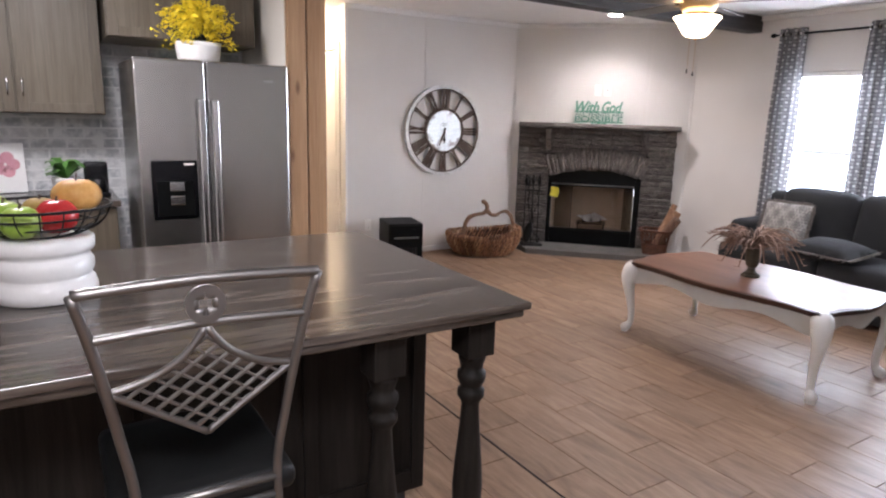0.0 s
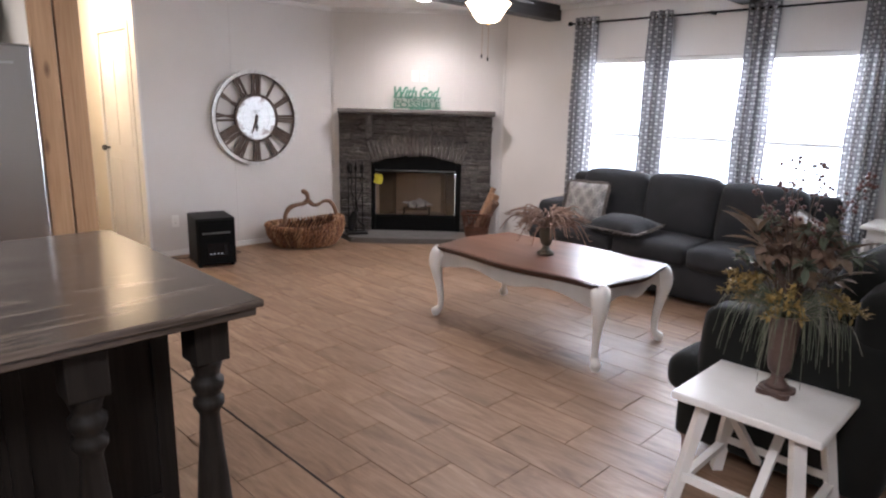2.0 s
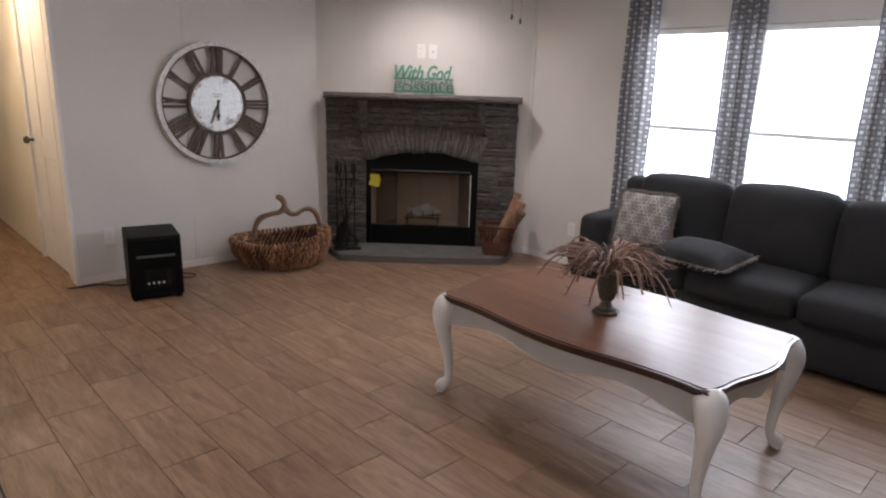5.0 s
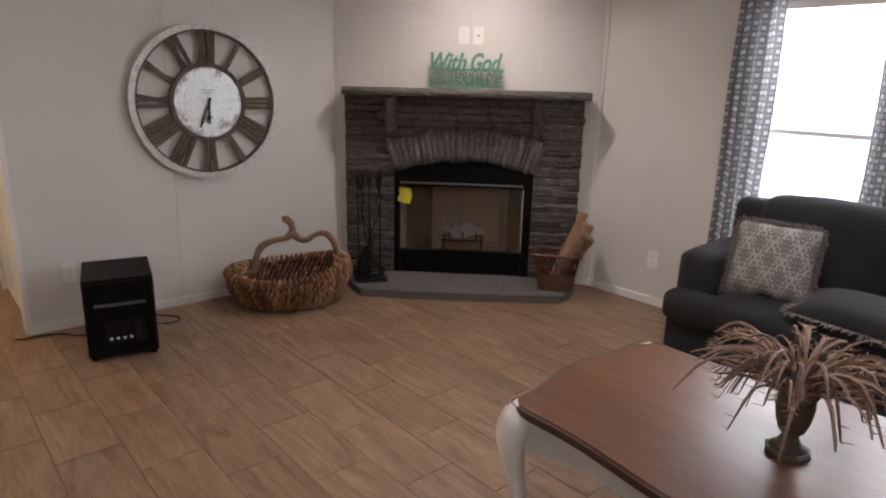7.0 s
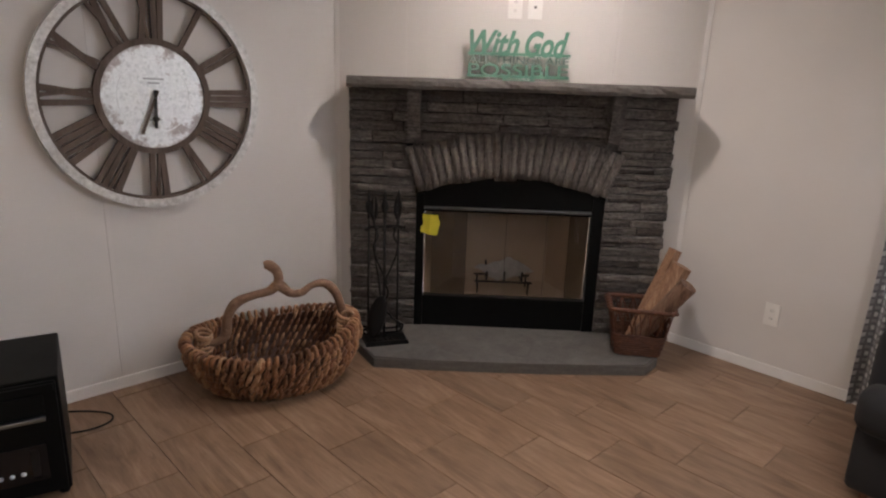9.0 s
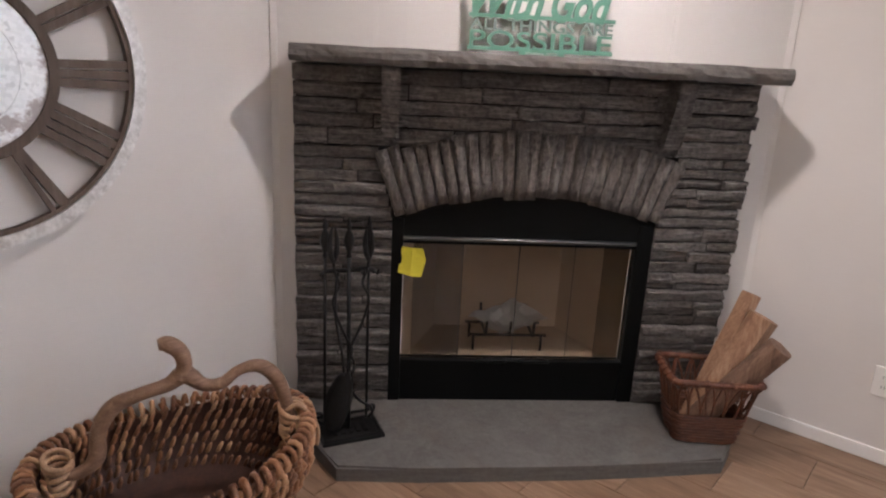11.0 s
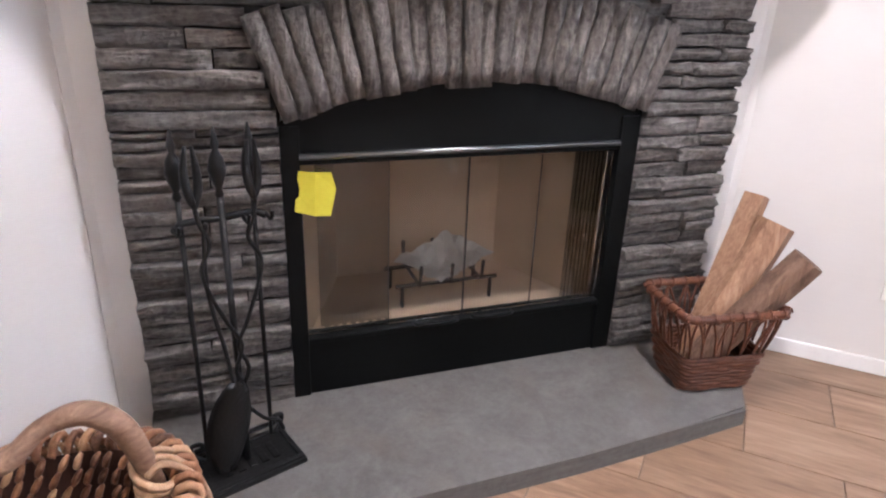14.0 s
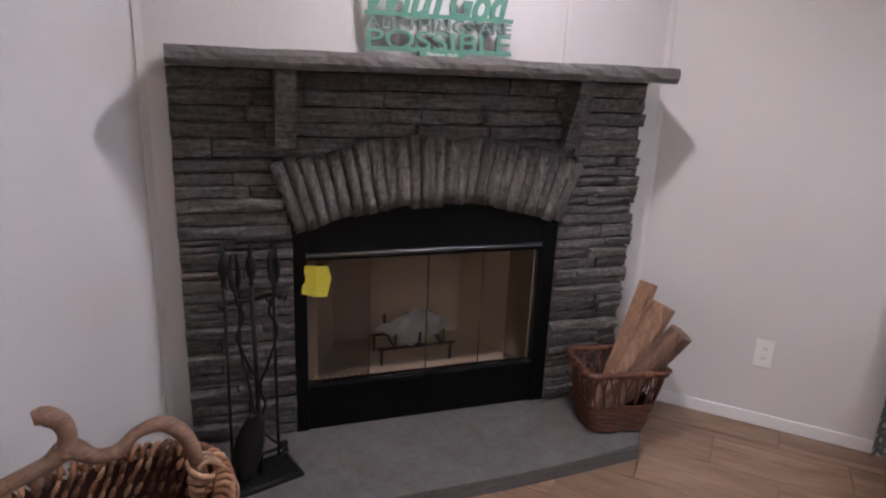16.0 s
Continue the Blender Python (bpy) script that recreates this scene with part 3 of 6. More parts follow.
# outside
setting("ground", box(.95, 60, -60, 60, -.8, -.7), M_ground, "dry ground outside the house", "ground")
setting("backdrop", box(9.0, 9.05, -18, 12, -.7, 9), M_sky, "bright hazy overcast distance", "backdrop")
# siding boards outside, glowing to stand in for hazy daylight
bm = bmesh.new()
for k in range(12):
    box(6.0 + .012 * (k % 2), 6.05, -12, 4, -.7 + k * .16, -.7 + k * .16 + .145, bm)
setting("backdrop", bm, M_siding, "pale siding of the next house, its daylight haze put in as glow", "backdrop")

# fireplace, in its own frame: u along the front, v into the wall
fire = thing("fireplace", DIAG, "corner fireplace of dark grey ledge stone with a black firebox", "fireplace")
rnd = random.Random(5)


def stone(u0, u1, z0, z1, front, name="stone"):
    """One rough ledge stone with an uneven, soft-edged face."""
    bm = bmesh.new()
    nu = max(5, min(9, int((u1 - u0) / .04) + 3))
    nz = 5
    grid = []
    tilt = rnd.uniform(-.006, .006)
    off = rnd.uniform(-3, 3)
    for i in range(nu):
        col = []
        for j in range(nz):
            s, t = i / (nu - 1), (0, .12, .45, .82, 1)[j]
            if 0 < i < nu - 1:
                s = .02 + .96 * (i - 1) / (nu - 3)
            edge = i in (0, nu - 1) or j in (0, nz - 1)
            u = u0 + (u1 - u0) * s + (rnd.uniform(-.002, .002) if 0 < i < nu - 1 else 0)
            z = z0 + (z1 - z0) * t + (rnd.uniform(-.004, .002) if j in (0, nz - 1) else rnd.uniform(-.0015, .0015))
            v = front + tilt * (s - .5) + .013 * noise.noise((u * 13 + off, z * 60, off)) + rnd.uniform(-.004, .004) - .004 * t
            if edge:
                v += .005 if j == 0 else .002
            col.append(bm.verts.new((u, v, z)))
        grid.append(col)
    for i in range(nu - 1):
        for j in range(nz - 1):
            bm.faces.new((grid[i][j], grid[i + 1][j], grid[i + 1][j + 1], grid[i][j + 1]))
    rim = [grid[i][0] for i in range(nu)] + [grid[-1][j] for j in range(1, nz)] + [grid[i][-1] for i in range(nu - 2, -1, -1)] + [grid[0][j] for j in range(nz - 2, 0, -1)]
    back = [bm.verts.new((w.co.x, .045, w.co.z)) for w in rim]
    for k in range(len(rim)):
        bm.faces.new((rim[k], back[k], back[(k + 1) % len(rim)], rim[(k + 1) % len(rim)]))
    ob = part(name, bm, M_stone, fire, "", True)
    me = ob.data
    for p in me.polygons:
        p.use_smooth = abs(p.normal.y) > .3
    return ob


def courses(ua, ub, z0, z1, low, high, pieces, ragged=0):
    z = z0
    while z < z1 - .012:
        h = min(rnd.uniform(low, high), z1 - z)
        if z1 - z - h < .016:
            h = z1 - z
        n = rnd.choice(pieces)
        cuts = sorted(rnd.uniform(.28, .72) if n == 2 else (k + 1) / n + rnd.uniform(-.08, .08) for k in range(n - 1))
        ends = [ua - (rnd.uniform(-.004, .012) if ragged < 0 else 0), *(ua + (ub - ua) * c for c in cuts), ub + (rnd.uniform(-.012, .014) if ragged > 0 else 0)]
        for a, b in zip(ends, ends[1:]):
            stone(a + .002, b - .002, z + .002, z + h - .002, rnd.uniform(-.027, .006))
        z += h


part("backing", box(-.85, -.497, .012, .05, .055, 1.335), M_mortar, fire)
part("backing", box(.487, .815, .012, .05, .055, 1.335), M_mortar, fire)
part("backing", box(-.497, .487, .012, .05, 1.0, 1.335), M_mortar, fire)
courses(-.857, -.502, .055, .80, .024, .046, (1, 2, 2, 1, 2))
for k in range(6):
    z, e = .80 + k * .0433, -.502 - .052 * (k + .4) / 5
    courses(-.857, e, z, z + .0433, .0432, .0434, (2, 2, 1))
courses(.492, .815, .055, .80, .024, .046, (1, 2, 2, 2), 1)
for k in range(7):
    z, e = .80 + k * .0371, .492 + .056 * (k + .4) / 6
    courses(e, .815, z, z + .0371, .037, .0372, (1, 2, 2), 1)
courses(-.857, .815, 1.06, 1.125, .058, .066, (6, 7), 1)
courses(-.857, .815, 1.125, 1.335, .048, .072, (6, 5, 7), 1)
# arch of upright stones
CZ, RI, RO, NV = -.541, 1.434, 1.674, 25
for k in range(NV):
    a0, a1 = (radians(-20.0 + 40.0 * (k + s) / NV) for s in (.03, .97))
    bm = bmesh.new()
    grid = []
    j0, j1 = rnd.uniform(-.006, .008), rnd.uniform(-.012, .006)
    f0 = rnd.uniform(-.046, -.020)
    for i in range(4):
        col = []
        for j in range(6):
            s, t = i / 3, j / 5
            a, r = a0 + (a1 - a0) * s, RI + j0 + (RO + j1 - RI - j0) * t
            v = f0 + .007 * noise.noise((a * 60, r * 12, k)) + rnd.uniform(-.004, .004) + (.008 if i in (0, 3) or j in (0, 5) else 0)
            col.append(bm.verts.new((r * math.sin(a) + rnd.uniform(-.0015, .0015), v, CZ + r * math.cos(a))))
        grid.append(col)
    for i in range(3):
        for j in range(5):
            bm.faces.new((grid[i][j], grid[i + 1][j], grid[i + 1][j + 1], grid[i][j + 1]))
    rim = [g[0] for g in grid] + grid[-1][1:] + [g[-1] for g in grid[-2::-1]] + grid[0][-2:0:-1]
    back = [bm.verts.new((w.co.x, .012, w.co.z)) for w in rim]
    for q in range(len(rim)):
        bm.faces.new((rim[q], back[q], back[(q + 1) % len(rim)], rim[(q + 1) % len(rim)]))
    part("arch_stone", bm, M_arch, fire, "", True)

# mantel shelf with a chiselled edge
bm = box(-.845, .835, -.165, .05, 1.338, 1.392)
bmesh.ops.subdivide_edges(bm, edges=[e for e in bm.edges if abs(e.verts[0].co.x - e.verts[1].co.x) > .5], cuts=60)
bmesh.ops.subdivide_edges(bm, edges=[e for e in bm.edges if abs(e.verts[0].co.z - e.verts[1].co.z) > .04], cuts=2)
for v in bm.verts:
    if v.co.y < -.1 or abs(v.co.x) > .83:
        n = noise.noise((v.co.x * 16, v.co.z * 40, 2)) * .008 + rnd.uniform(-.003, .003)
        v.co.y += n + (.010 if v.co.z > 1.385 or v.co.z < 1.345 else 0)
        v.co.z += noise.noise((v.co.x * 9, 4, v.co.z * 20)) * .005
part("mantel_shelf", bm, M_mantel, fire, "rough-edged grey stone mantel shelf")
for u in (-.52, .495):
    prof = [(.02, 1.338), (-.125, 1.338), (-.128, 1.305), (-.105, 1.24), (-.075, 1.17), (-.055, 1.115), (-.05, 1.095), (.02, 1.095)]
    bm = bmesh.new()
    ls = [[bm.verts.new((u + s, v + rnd.uniform(-.003, .003), z)) for v, z in prof] for s in (-.031, .031)]
    for k in range(len(prof)):
        bm.faces.new((ls[0][k], ls[0][(k + 1) % 8], ls[1][(k + 1) % 8], ls[1][k]))
    bm.faces.new(ls[0])
    bm.faces.new(ls[1][::-1])
    bmesh.ops.bevel(bm, geom=list(bm.edges), offset=.005, segments=1, affect='EDGES')
    part("corbel", bm, M_stone, fire, "stone corbel under the shelf")
# hearth slab
outline = [(-.865, .05), (-.865, -.12), (-.80, -.23), (-.665, -.448), (-.40, -.458), (-.1, -.452), (.15, -.447), (.42, -.430), (.685, -.408), (.77, -.30), (.83, -.10), (.83, .05)]
bm = prism(outline, 0, .056)
bmesh.ops.bevel(bm, geom=[e for e in bm.edges if min(v.co.z for v in e.verts) > .05], offset=.008, segments=2, affect='EDGES')
part("hearth_slab", bm, M_hearth, fire, "smooth grey stone hearth slab")

# firebox front
def arch_z(u, r=RI):
    return CZ + math.sqrt(r * r - u * u)


bm = bmesh.new()
us = [-.50 + k * .995 / 24 for k in range(25)]
for v0 in (0.0,):
    lo = [bm.verts.new((u, .0, .725)) for u in us]
    hi = [bm.verts.new((u, .0, arch_z(u) + .01)) for u in us]
    lo2 = [bm.verts.new((u, .04, .725)) for u in us]
    for k in range(24):
        bm.faces.new((lo[k], lo[k + 1], hi[k + 1], hi[k]))
        bm.faces.new((lo[k], lo2[k], lo2[k + 1], lo[k + 1]))
part("top_panel", bm, M_black, fire, "black arched metal panel")
part("frame_side", box(-.503, -.458, -.006, .05, .056, .80, bevel=.003), M_black, fire)
part("frame_side", box(.432, .492, -.006, .05, .056, .80, bevel=.003), M_black, fire)
part("lower_panel", box(-.458, .432, .002, .05, .056, .215, bevel=.003), M_black, fire)
part("lower_ledge", box(-.458, .432, -.008, .05, .217, .232, bevel=.003), M_black, fire)
part("top_rail", tube([(-.46, -.012, .728), (.425, -.012, .728)], .008, 10), M_rail, fire, "polished dark door rail", True)
part("rail_back", box(-.458, .432, .0, .05, .705, .724, bevel=.002), M_black, fire)
for a, b in ((-.456, -.236), (-.234, -.016), (-.014, .20), (.202, .43)):
    g = part("glass_door", box(a, b, .014, .018, .236, .705), M_glass, fire, "clear glass fireplace door")
    g.visible_shadow = False
for u in (-.235, .201):
    part("door_edge", box(u - .0006, u + .0006, .012, .020, .236, .705), M_iron, fire)
part("door_edge", box(-.0160, -.0140, .010, .020, .236, .705), M_iron, fire)
for u in (-.10, .07):
    part("door_handle", tube(curve_pts([(u - .06, .0, .236), (u - .05, -.022, .238), (u + .05, -.022, .238), (u + .06, .0, .236)], 3), .006, 6), M_black, fire, "", True)
# the chamber: hearth floor, three sides and top of firebrick
bm = bmesh.new()
lo = [bm.verts.new(p) for p in ((-.456, .05, .20), (-.30, .44, .20), (.27, .44, .20), (.43, .05, .20))]
hi = [bm.verts.new((w.co.x, w.co.y, .735)) for w in lo]
for k in range(3):
    bm.faces.new((lo[k], lo[k + 1], hi[k + 1], hi[k]))
bm.faces.new(lo)
bm.faces.new(hi)
part("firebox_lining", bm, M_brick, fire, "tan refractory firebox lining")
bm = bmesh.new()
for k in range(3):
    u = -.10 + k * .10
    tube([(u, .14, .34), (u, .15, .275), (u, .33, .275), (u, .34, .35)], .006, 6, bm)
for v in (.17, .31):
    tube([(-.17, v, .27), (.16, v, .27)], .007, 6, bm)
for u in (-.15, .14):
    for v in (.17, .31):
        tube([(u, v, .27), (u, v, .20)], .006, 6, bm)
part("grate", bm, M_iron, fire, "black iron log grate")
bm = bmesh.new()
bmesh.ops.create_grid(bm, x_segments=9, y_segments=7, size=.5)
cl, cu, cr, cd = Vector((-.17, .20, .345)), Vector((.045, .33, .375)), Vector((.185, .25, .320)), Vector((-.04, .12, .290))
for v in bm.verts:
    s, t = v.co.x + .5, v.co.y + .5
    p = cd.lerp(cr, s).lerp(cl.lerp(cu, s), t)
    sag = .03 * math.sin(math.pi * s) * math.sin(math.pi * t)
    v.co = p + Vector((rnd.uniform(-.006, .006), rnd.uniform(-.012, .012), .028 * noise.noise((s * 4, t * 4, 5)) + rnd.uniform(-.006, .006) - sag))
part("foil_packet", bm, M_foil, fire, "crumpled silver foil on the grate")
for a, b in ((-.418, -.225), (.325, .428)):
    bm = bmesh.new()
    pts = [(a + (b - a) * k / 40, .045 + .008 * math.sin(k * 1.25)) for k in range(41)]
    lo = [bm.verts.new((x, y, .235)) for x, y in pts]
    hi = [bm.verts.new((x, y, .70)) for x, y in pts]
    for k in range(40):
        bm.faces.new((lo[k], lo[k + 1], hi[k + 1], hi[k]))
    part("mesh_curtain", bm, M_mesh, fire, "fine black spark mesh, drawn open", True)
bm = bmesh.new()
vs = [bm.verts.new(p) for p in ((-.464, -.006, .694), (-.425, -.012, .690), (-.385, -.003, .686), (-.372, .006, .640), (-.388, .003, .572), (-.430, -.014, .580), (-.477, -.008, .593), (-.472, -.003, .640))]
bm.faces.new(vs)
r = bmesh.ops.extrude_face_region(bm, geom=list(bm.faces))
for e in r["geom"]:
    if isinstance(e, bmesh.types.BMVert):
        e.co.y -= .0012
tag = part("tag", bm, M_yellow, None)
tag.matrix_world = DIAG
tag.name = "yellow_tag"
tagged(tag, "bright yellow paper tag hanging on the glass door", "tag")

# things on and round the fireplace
sign = thing("wall_sign", DIAG @ pose(-.007, -.005, 1.392), "green cut-out wooden sign standing on the mantel shelf", "sign")
up = lambda x, z: pose(x, 0, z, 90, 0, 0)
part("base_bar", box(-.255, .255, -.005, .005, .014, .027), M_green, sign)
part("top_bar", box(-.255, .255, -.005, .005, .121, .134), M_green, sign)
part("tab", box(-.075, .085, -.006, .006, 0, .018), M_green, sign)
lettering("word", "POSSIBLE", .083, up(0, .022), M_green, sign, .50, fat=.0008)
lettering("word", "ALL THINGS ARE", .052, up(0, .082), M_greylet, sign, .50, fat=.0008)
lettering("word", "With", .165, up(-.125, .122), M_green, sign, .25, .34, fat=.005)
lettering("word", "God", .165, up(.135, .122), M_green, sign, .215, .34, fat=.005)
lettering("word", "Matthew 19:26", .016, pose(.005, -.0065, .004, 90, 0, 0), M_plate, sign, .11, depth=.0006)


def outlet(m, kind, label):
    o = thing("wall_outlet", m, label, "outlet")
    part("cover_plate", box(-.035, .035, -.006, 0, -.057, .057, bevel=.002), M_plate, o)
    if kind == "duplex":
        for z in (-.02, .02):
            part("socket", box(-.014, .014, -.009, -.0065, z - .014, z + .014, bevel=.001), M_plate, o)
            for x in (-.005, .005):
                part("slot", box(x - .001, x + .001, -.0102, -.0092, z - .004, z + .006), M_slot, o)
    else:
        part("jack", box(-.005, .005, -.010, -.0065, -.006, .006), M_slot, o)


outlet(DIAG @ pose(-.036, .05, 1.748), "duplex", "white duplex power outlet above the mantel")
outlet(DIAG @ pose(.064, .05, 1.748), "jack", "white television jack plate above the mantel")
outlet(pose(E, -1.14, .315, 0, 0, -90), "duplex", "white duplex power outlet low on the wall")
outlet(pose(-2.41, N, .33), "duplex", "white duplex power outlet behind the heater")

# fire tools
tools = thing("fire_tool_set", DIAG @ pose(-.636, -.240, .056, 0, 0, 19), "black wrought iron fire tool set on the hearth", "fire tools")
bm = box(-.112, .112, -.072, .072, .0, .014, bevel=.004)
for a in ((-.108, .108, -.068, -.056), (-.108, .108, .056, .068), (-.108, -.096, -.055, .055), (.096, .108, -.055, .055)):
    box(*a, .013, .021, bm, bevel=.002)
for k in range(5):
    box(-.066 + k * .028, -.048 + k * .028, -.030, .030, .013, .018, bm, bevel=.003)
part("base_plate", bm, M_iron, tools, "cast base plate with a raised border")
for x in (-.085, .085):
    part("base_scroll", tube(curve_pts([(x, .055, .015), (x * 1.25, .062, .035), (x * 1.3, .066, .055), (x * 1.05, .062, .058), (x, .056, .04)], 4), .006, 7), M_iron, tools, "", True)
part("crossbar", tube([(-.105, .062, .042), (.105, .062, .042)], .0065, 8), M_iron, tools, "", True)
leaf_tip = [(.004, 0), (.010, .010), (.006, .022), (.015, .045), (.019, .062), (.014, .085), (.006, .10), (.009, .112), (.002, .145)]
for x in (-.078, .078):
    part("upright", tube([(x, .055, .018), (x * .98, .05, .66)], .0055, 8), M_iron, tools, "", True)
    part("finial", lathe(leaf_tip, 10, None, (x * .98, .05, .645)), M_iron, tools, "", True)
part("center_pole", tube([(-.004, .0, .02), (0, .03, .66)], .0075, 8), M_iron, tools, "", True)
part("finial", lathe(leaf_tip, 10, None, (0, .03, .645)), M_iron, tools, "", True)
part("hanger_bar", tube(curve_pts([(-.095, .03, .592), (-.07, .045, .602), (0, .03, .605), (.07, .045, .602), (.095, .03, .592)], 4), .008, 8), M_iron, tools, "", True)
for x in (-.095, -.045, .045, .095):
    part("hook", tube(curve_pts([(x, .035, .60), (x, .012, .592), (x, .0, .598), (x, -.004, .612)], 3), .0045, 6), M_iron, tools, "", True)
for sx, nm in ((-1, "poker"), (1, "brush_rod")):
    pts = curve_pts([(sx * .062, .0, .655), (sx * .055, .0, .61), (sx * .040, .0, .565), (sx * .062, -.004, .515), (sx * .050, -.006, .455), (sx * .022, -.008, .385), (sx * -.004, -.008, .325), (sx * .014, -.008, .265), (sx * -.006, -.008, .205), (sx * .012, -.008, .15)], 4)
    part(nm, tube(pts, .0048, 7), M_iron, tools, "", True)
    for lean in (-1, 1):
        part("grip", tube(curve_pts([(sx * .060, .0, .645), (sx * .060 + lean * .011, .006 * lean, .675), (sx * .060 + lean * .012, .004, .715), (sx * .060 + lean * .006, .0, .765)], 4), smooth_radii([.006, .009, .008, .003], 4), 8), M_iron, tools, "forged leaf grip", True)
bm = bmesh.new()
bmesh.ops.create_grid(bm, x_segments=8, y_segments=12, size=.5)
for v in bm.verts:
    x, z = v.co.x, v.co.y
    w = .100 * math.sin(math.pi * min(.95, (z + .60) / 1.16)) ** .7
    v.co = Vector((-.045 + x * w + z * .035, -.040 + .9 * x * x * w, .150 + z * .22))
bmesh.ops.solidify(bm, geom=list(bm.faces), thickness=.003)
part("shovel_blade", bm, M_iron, tools, "black ash shovel blade", True)
part("shovel_rod", tube(curve_pts([(-.030, -.03, .255), (-.038, -.018, .34), (-.055, -.004, .47), (-.048, .0, .60)], 4), .0048, 7), M_iron, tools, "", True)
part("poker_hook", tube(curve_pts([(.012, -.008, .155), (.04, -.01, .12), (.072, -.01, .10), (.082, -.01, .072)], 4), .0048, 7), M_iron, tools, "", True)

# small log basket
lb = thing("log_basket", DIAG @ pose(.675, -.225, .056, 0, 0, -8), "reddish brown willow basket on the hearth, holding logs", "basket")


def rect_loop(w, d, z, n=14, r=.03):
    pts = []
    for (cx, cy, a0) in ((w / 2 - r, d / 2 - r, 0), (-w / 2 + r, d / 2 - r, 90), (-w / 2 + r, -d / 2 + r, 180), (w / 2 - r, -d / 2 + r, 270)):
        for k in range(4):
            a = radians(a0 + 30 * k)
            pts.append(Vector((cx + r * math.cos(a), cy + r * math.sin(a), z)))
    out = []
    for i in range(len(pts)):
        a, b = pts[i], pts[(i + 1) % len(pts)]
        m = max(1, int((b - a).length / .02))
        out += [a.lerp(b, k / m) for k in range(m)]
    return out


def closed_tube(pts, r, seg=6, bm=None):
    return tube(pts + [pts[0], pts[1]], r, seg, bm, cap=False)


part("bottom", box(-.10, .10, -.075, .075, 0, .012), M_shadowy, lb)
for row in range(9):
    z = .012 + row * .0125
    k = z / .26
    loop = rect_loop(.215 + .10 * k, .165 + .075 * k, z)
    for i, p in enumerate(loop):
        p.xy *= 1 + (.018 if (i // 2 + row) % 2 else -.018)
        p.z += rnd.uniform(-.0015, .0015)
    part("woven_band", closed_tube(loop, .0075), M_willow, lb, "", True)
rim_loop = rect_loop(.315, .24, .255)
bm = closed_tube(rim_loop, .012, 8)
for i in range(0, len(rim_loop), 2):
    d = (rim_loop[(i + 1) % len(rim_loop)] - rim_loop[i - 1]).normalized()
    side = Vector((d.y, -d.x, 0))
    tube([rim_loop[i] + .0145 * (math.cos(a) * side + math.sin(a) * Vector((0, 0, 1))) + d * (.006 * a / 3.14) for a in (k * math.pi / 4 for k in range(9))], .003, 5, bm)
part("rim", bm, M_willow, lb, "thick wrapped willow rim", True)
top_loop, low_loop = rect_loop(.305, .23, .245), rect_loop(.262, .20, .122)
m1, m2 = len(top_loop), len(low_loop)
for k in range(22):
    a = low_loop[int(k / 22 * m2) % m2]
    b = top_loop[int((k + .5) / 22 * m1) % m1]
    c = low_loop[int((k + 1.2) / 22 * m2) % m2]
    part("arched_withe", tube(curve_pts([a, a.lerp(b, .55) + (a - c) * .2, b, c.lerp(b, .55) + (c - a) * .2, c], 3), .004, 5), M_willow, lb, "", True)
for k in range(0, m2, 3):
    j = int(k / m2 * m1) % m1
    part("stake", tube([low_loop[k], top_loop[j]], .0035, 5), M_willow, lb, "", True)


def log(name, foot, head, r, material, label, split=False):
    foot, head = Vector(foot), Vector(head)
    L = (head - foot).length
    seg = 14
    bm = bmesh.new()
    rings = []
    sd = rnd.uniform(0, 9)
    for j in range(9):
        z = L * j / 8
        rr = []
        for k in range(seg):
            a = 2 * math.pi * k / seg
            q = r * (1 + .10 * noise.noise((math.cos(a) * 2 + sd, math.sin(a) * 2, z * 3)) + rnd.uniform(-.02, .02))
            x, y = q * math.cos(a), q * math.sin(a)
            if split:
                y = min(y, .15 * r + .1 * r * noise.noise((x * 20, z * 6, sd)))
                x = max(x, -.55 * r)
            rr.append(bm.verts.new((x, y, z)))
        rings.append(rr)
    for a, b in zip(rings, rings[1:]):
        for k in range(seg):
            bm.faces.new((a[k], a[(k + 1) % seg], b[(k + 1) % seg], b[k]))
    bm.faces.new(rings[0][::-1])
    bm.faces.new(rings[-1])
    ob = link(name, bm, material)
    turn = (head - foot).to_track_quat('Z', 'Y').to_matrix().to_4x4()
    ob.matrix_world = DIAG @ Matrix.Translation(foot) @ turn
    return tagged(ob, label, "log", "logs in the basket")


log("log", (.63, -.20, .075), (.842, -.135, .585), .042, M_split, "split log with pale wood face, leaning in the basket", True)
log("log", (.67, -.185, .075), (.868, -.20, .515), .052, M_split, "thick split log standing in the basket")
log("log", (.665, -.215, .105), (.862, -.335, .455), .046, M_bark, "grey barked log leaning over the rim")

# big twig basket
B = pose(-1.215, .362, 0, 0, 0, -25) @ Matrix.Diagonal((1, 1.10, 1, 1))
bk = thing("willow_basket", B, "large oval twig basket with a driftwood handle, empty", "basket")


def oval(a, b, z, n=96):
    return [Vector((a * math.cos(2 * math.pi * k / n), b * math.sin(2 * math.pi * k / n), z)) for k in range(n)]


def rim_z(a):
    return .205 + .03 * math.cos(a) + .035 * math.cos(a) ** 2


